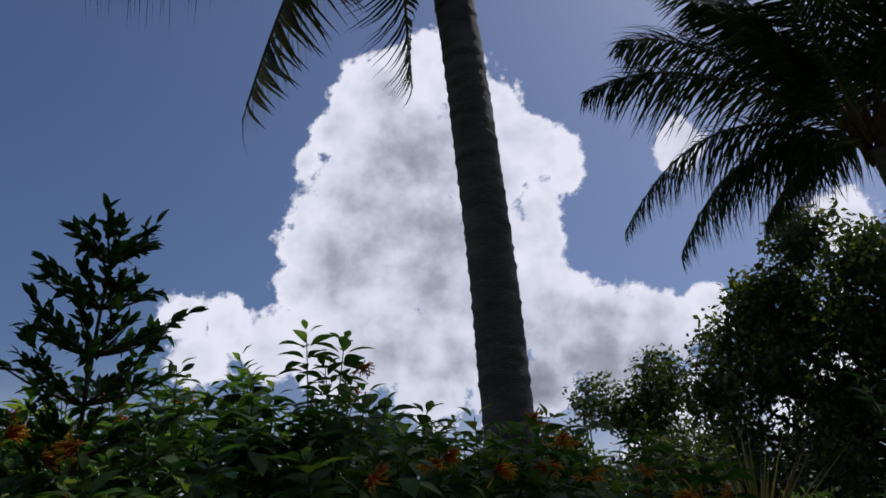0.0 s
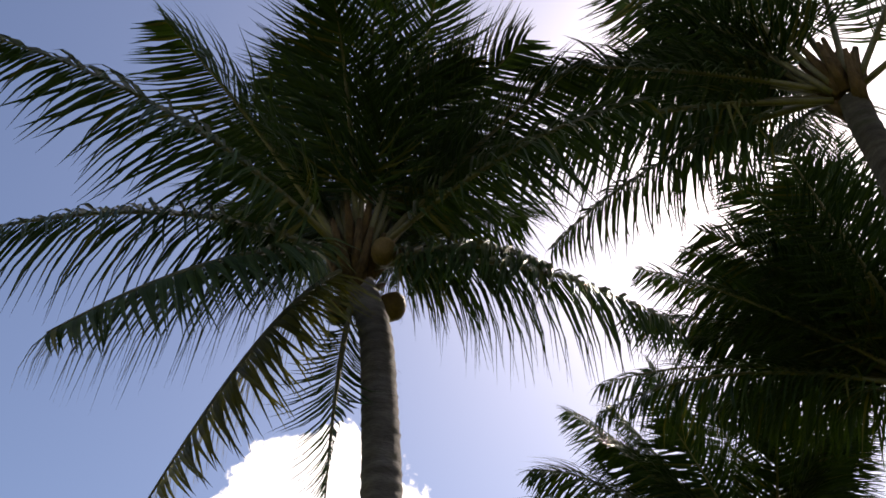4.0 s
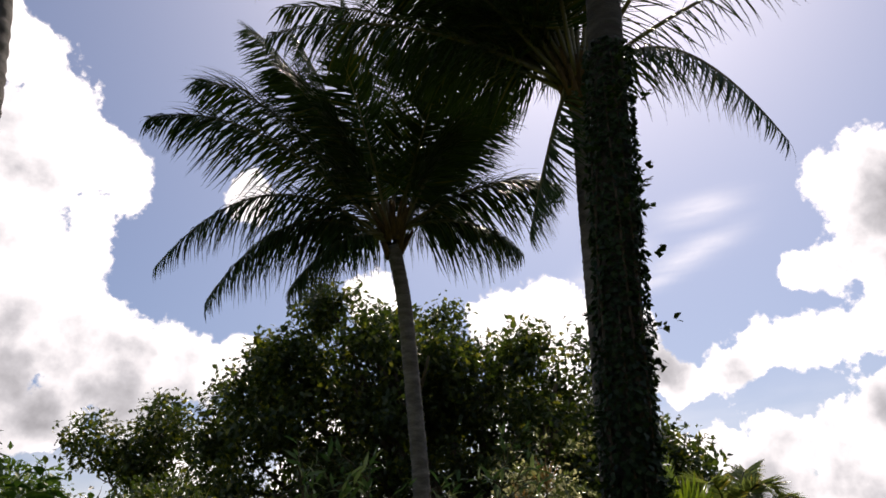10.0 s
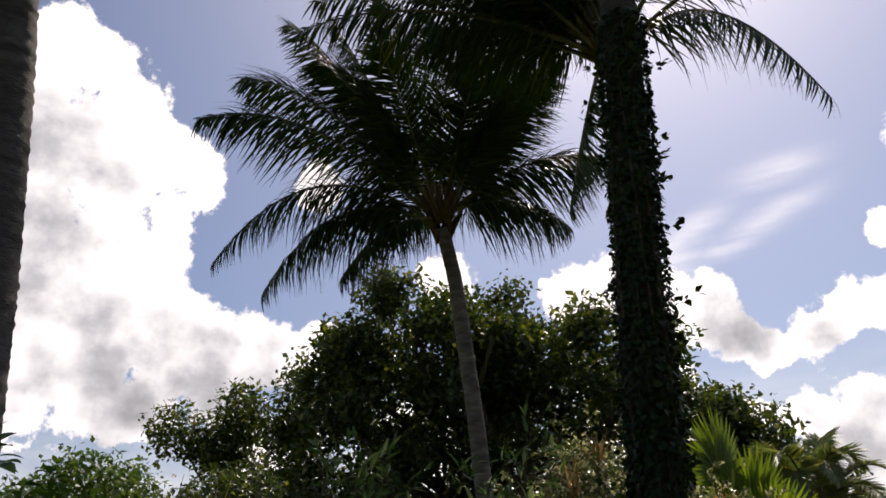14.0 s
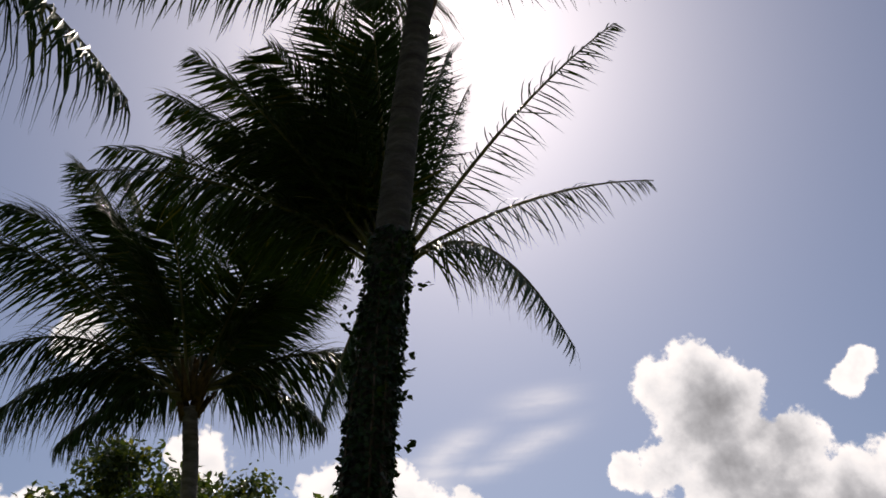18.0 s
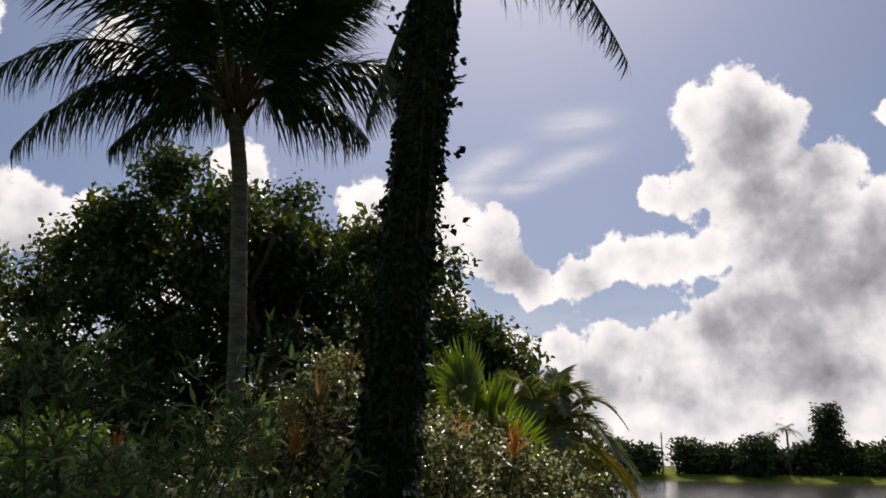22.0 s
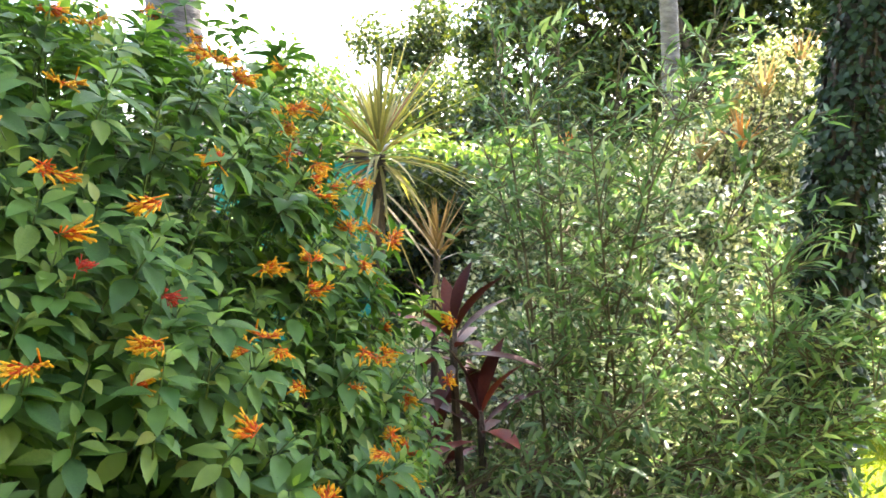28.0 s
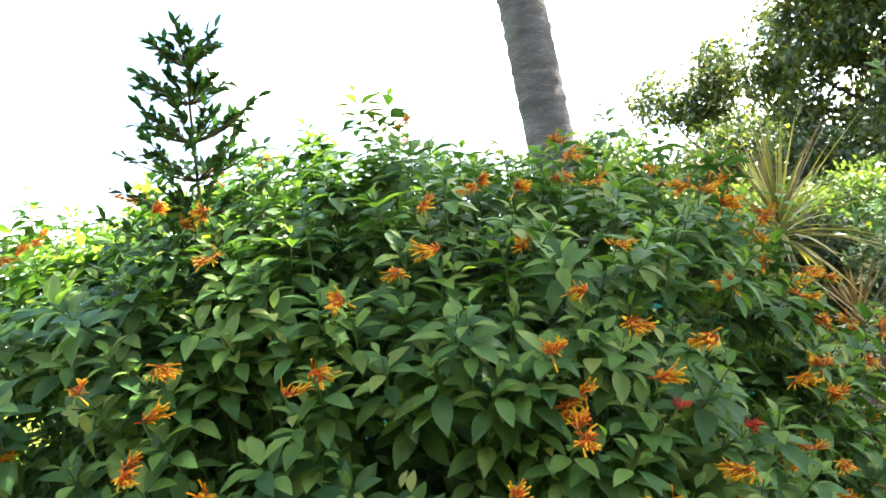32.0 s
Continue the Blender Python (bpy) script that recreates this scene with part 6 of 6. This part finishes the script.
def build_dock():
    u, w = unit((0.52, -0.855, 0)), unit((0.855, 0.52, 0))       # along the shore, and out over the water
    o = np.array([12.43, 7.85, 0.0])
    dock = empty("dock", (12.5, 7.8, -0.6), "small dark weathered timber dock with a railing", "dock")

    def beam(name, a, b, sx, sz, label=""):
        a, b = np.asarray(a, float), np.asarray(b, float)
        L = np.linalg.norm(b - a)
        V, F = box((0, -sx / 2, -sz / 2), (L, sx / 2, sz / 2), 0.008)
        d = unit(b - a)
        s = unit(np.cross((0, 0, 1), d)) if abs(d[2]) < 0.9 else np.array([0.855, 0.52, 0])
        T = np.stack([d, s, np.cross(d, s)], -1)
        piece(name, V @ T.T + a, F, M["timber"], dock, label)

    for k in range(8):          # deck boards
        a = o + w * (-0.2 + k * 0.15) + u * -2.2
        beam("board", a + (0, 0, 0.0), a + u * 2.2 + (0, 0, 0.0), 0.135, 0.035)
    for k in range(2):
        q = o + w * (-0.1 + 0.95 * k)
        beam("post", q + (0, 0, -1.6), q + (0, 0, 0.66 if k < 1 else 0.25), 0.12, 0.12)
        beam("post", q - u * 2.1 + (0, 0, -1.6), q - u * 2.1 + (0, 0, 0.66), 0.12, 0.12)
    beam("rail", o - u * 2.1 + (0, 0, 0.62), o - u * 2.1 + w * 0.9 + (0, 0, 0.62), 0.06, 0.12)
    beam("rail", o - u * 2.1 + (0, 0, 0.3), o + (0, 0, 0.3), 0.06, 0.1)
    beam("rail", o - u * 2.1 + (0, 0, 0.6), o + (0, 0, 0.6), 0.06, 0.1)
    for k in range(5):          # the lower landing towards the water
        q = o + u * (0.0 + 0.18 * k)
        beam("post", q + (0, 0, -1.4), q + (0, 0, 0.2), 0.06, 0.06)
    beam("rail", o - u * 0.05 + (0, 0, 0.24), o + u * 0.78 + (0, 0, 0.24), 0.2, 0.07)
    beam("rail", o - u * 0.05 + w * 0.5 + (0, 0, 0.24), o + u * 0.78 + w * 0.5 + (0, 0, 0.24), 0.2, 0.07)
    for k in range(5):
        q = o + u * (0.0 + 0.18 * k) + w * 0.5
        beam("post", q + (0, 0, -1.4), q + (0, 0, 0.2), 0.06, 0.06)


def build_shore():
    gen = np.random.default_rng(91)
    for cx, cy, rx, ry in ((13.2, 4.6, 2.0, 1.2), (15.2, 5.2, 2.0, 0.9), (12.4, 3.0, 1.1, 0.7), (17.2, 8.6, 2.0, 0.6), (19.5, 12.0, 3.0, 0.7), (14.4, 6.4, 0.9, 0.5), (17.0, 6.0, 1.3, 0.35), (14.6, 3.9, 1.9, 1.1), (13.6, 5.9, 1.5, 0.8), (16.6, 5.0, 1.6, 0.7), (12.9, 2.2, 1.3, 0.8)):
        n, rings = 72, 7
        V, F = [(cx, cy, WATER_Z + 0.02)], []
        for r in range(1, rings + 1):
            for i in range(n):
                a = 2 * math.pi * i / n
                k = r / rings * (1 + 0.55 * noise.noise((math.cos(a) * 1.6 + cx, math.sin(a) * 1.6 + cy, 0.3)) + 0.25 * noise.noise((math.cos(a) * 6 + cx, math.sin(a) * 6, cy)))
                x, y = rx * k * math.cos(a), ry * k * math.sin(a)
                V.append((cx + 0.8 * x + 0.5 * y, cy + 0.6 * x - 0.8 * y, WATER_Z + 0.02 - 0.03 * (r == rings) + 0.006 * noise.noise((x * 3, y * 3, 1))))
        F3 = [(0, 1 + i, 1 + (i + 1) % n) for i in range(n)]
        for r in range(rings - 1):
            for i in range(n):
                j = (i + 1) % n
                F.append((1 + r * n + i, 1 + (r + 1) * n + i, 1 + (r + 1) * n + j, 1 + r * n + j))
        ob = piece("algae_mat", V, [np.array(F3), np.array(F)], M["algae"])
        tagged(ob, "tan floating algae mat near the lake shore", "algae", "algae mats")
    # tall grass along the water's edge
    h = Heap()
    n = 5200
    y = gen.uniform(0.5, 9.0, n)
    base_x = 8.6 + 0.72 * y + 0.5 * np.sin(0.55 * y) + 0.22 * np.sin(1.9 * y + 1)
    clump = np.array([noise.noise((q * 1.7, 3.1, 0)) for q in y])
    x = base_x + gen.normal(-0.15, 0.35, n)
    tall = np.clip(0.55 + 1.1 * clump, 0.15, 1.2)
    near_dock = np.exp(-((y - 6.9) / 0.8) ** 2)
    L = gen.uniform(0.12, 0.34, n) * tall * (1 + 0.6 * near_dock)
    D = unit(gen.normal(0, 0.28, (n, 3)) + (0, 0, 1))
    h.scatter(blade_shape(0.06, 0.3, 2, 0.3), frames_along(D, gen.normal(0, 1, (n, 3))), np.stack([x, y, height(x, y) - 0.01], -1), L)
    ob = h.done("shore_grass", M["grass"], None, "", True, "stuff")
    tagged(ob, "uneven green grass along the lake's edge", "grass", "", "stuff")


def build_lawn_blades():
    gen = np.random.default_rng(101)
    h = Heap()
    n = 165000
    # denser towards the near part of the lawn
    d = 2.2 + gen.normal(0, 0.25, n) + 10.5 * gen.random(n) ** 1.5
    a = np.radians(58 + 40 * np.clip(gen.normal(0, 0.5, n), -1.6, 1.6))
    x, y = 0.4 + d * np.sin(a), d * np.cos(a)
    keep = shore_s(x, y) < -0.2
    x, y, d = x[keep], y[keep], d[keep]
    n = len(x)
    patch = np.array([noise.noise((q * 0.9, w * 0.9, 0)) for q, w in zip(x, y)])
    L = (0.022 + 0.014 * np.clip(patch + 0.4, 0, 1)) * gen.uniform(0.6, 1.3, n)
    D = unit(gen.normal(0, 0.55, (n, 3)) + (0, 0, 0.9))
    tri = (np.array([(-0.06, 0, 0), (0.06, 0, 0), (0.03, 0.6, -0.04), (0, 1, -0.2)]), [np.array([(0, 1, 2), (0, 2, 3)])])
    h.scatter(tri, frames_along(D, gen.normal(0, 1, (n, 3))), np.stack([x, y, height(x, y) - 0.004], -1), np.stack([L * 1.5 * (1 + 0.1 * d), L, L], -1))
    ob = h.done("grass", M["grass"], None, "", False, "stuff")
    tagged(ob, "short yellow-green lawn grass blades", "grass", "", "stuff")


build_firebushes()
oval_shoot(np.random.default_rng(43))
build_dracaenas()
ti_plant(np.random.default_rng(73))
build_shrubs()
build_hedges()
build_screen()
build_dock()
build_shore()
build_lawn_blades()
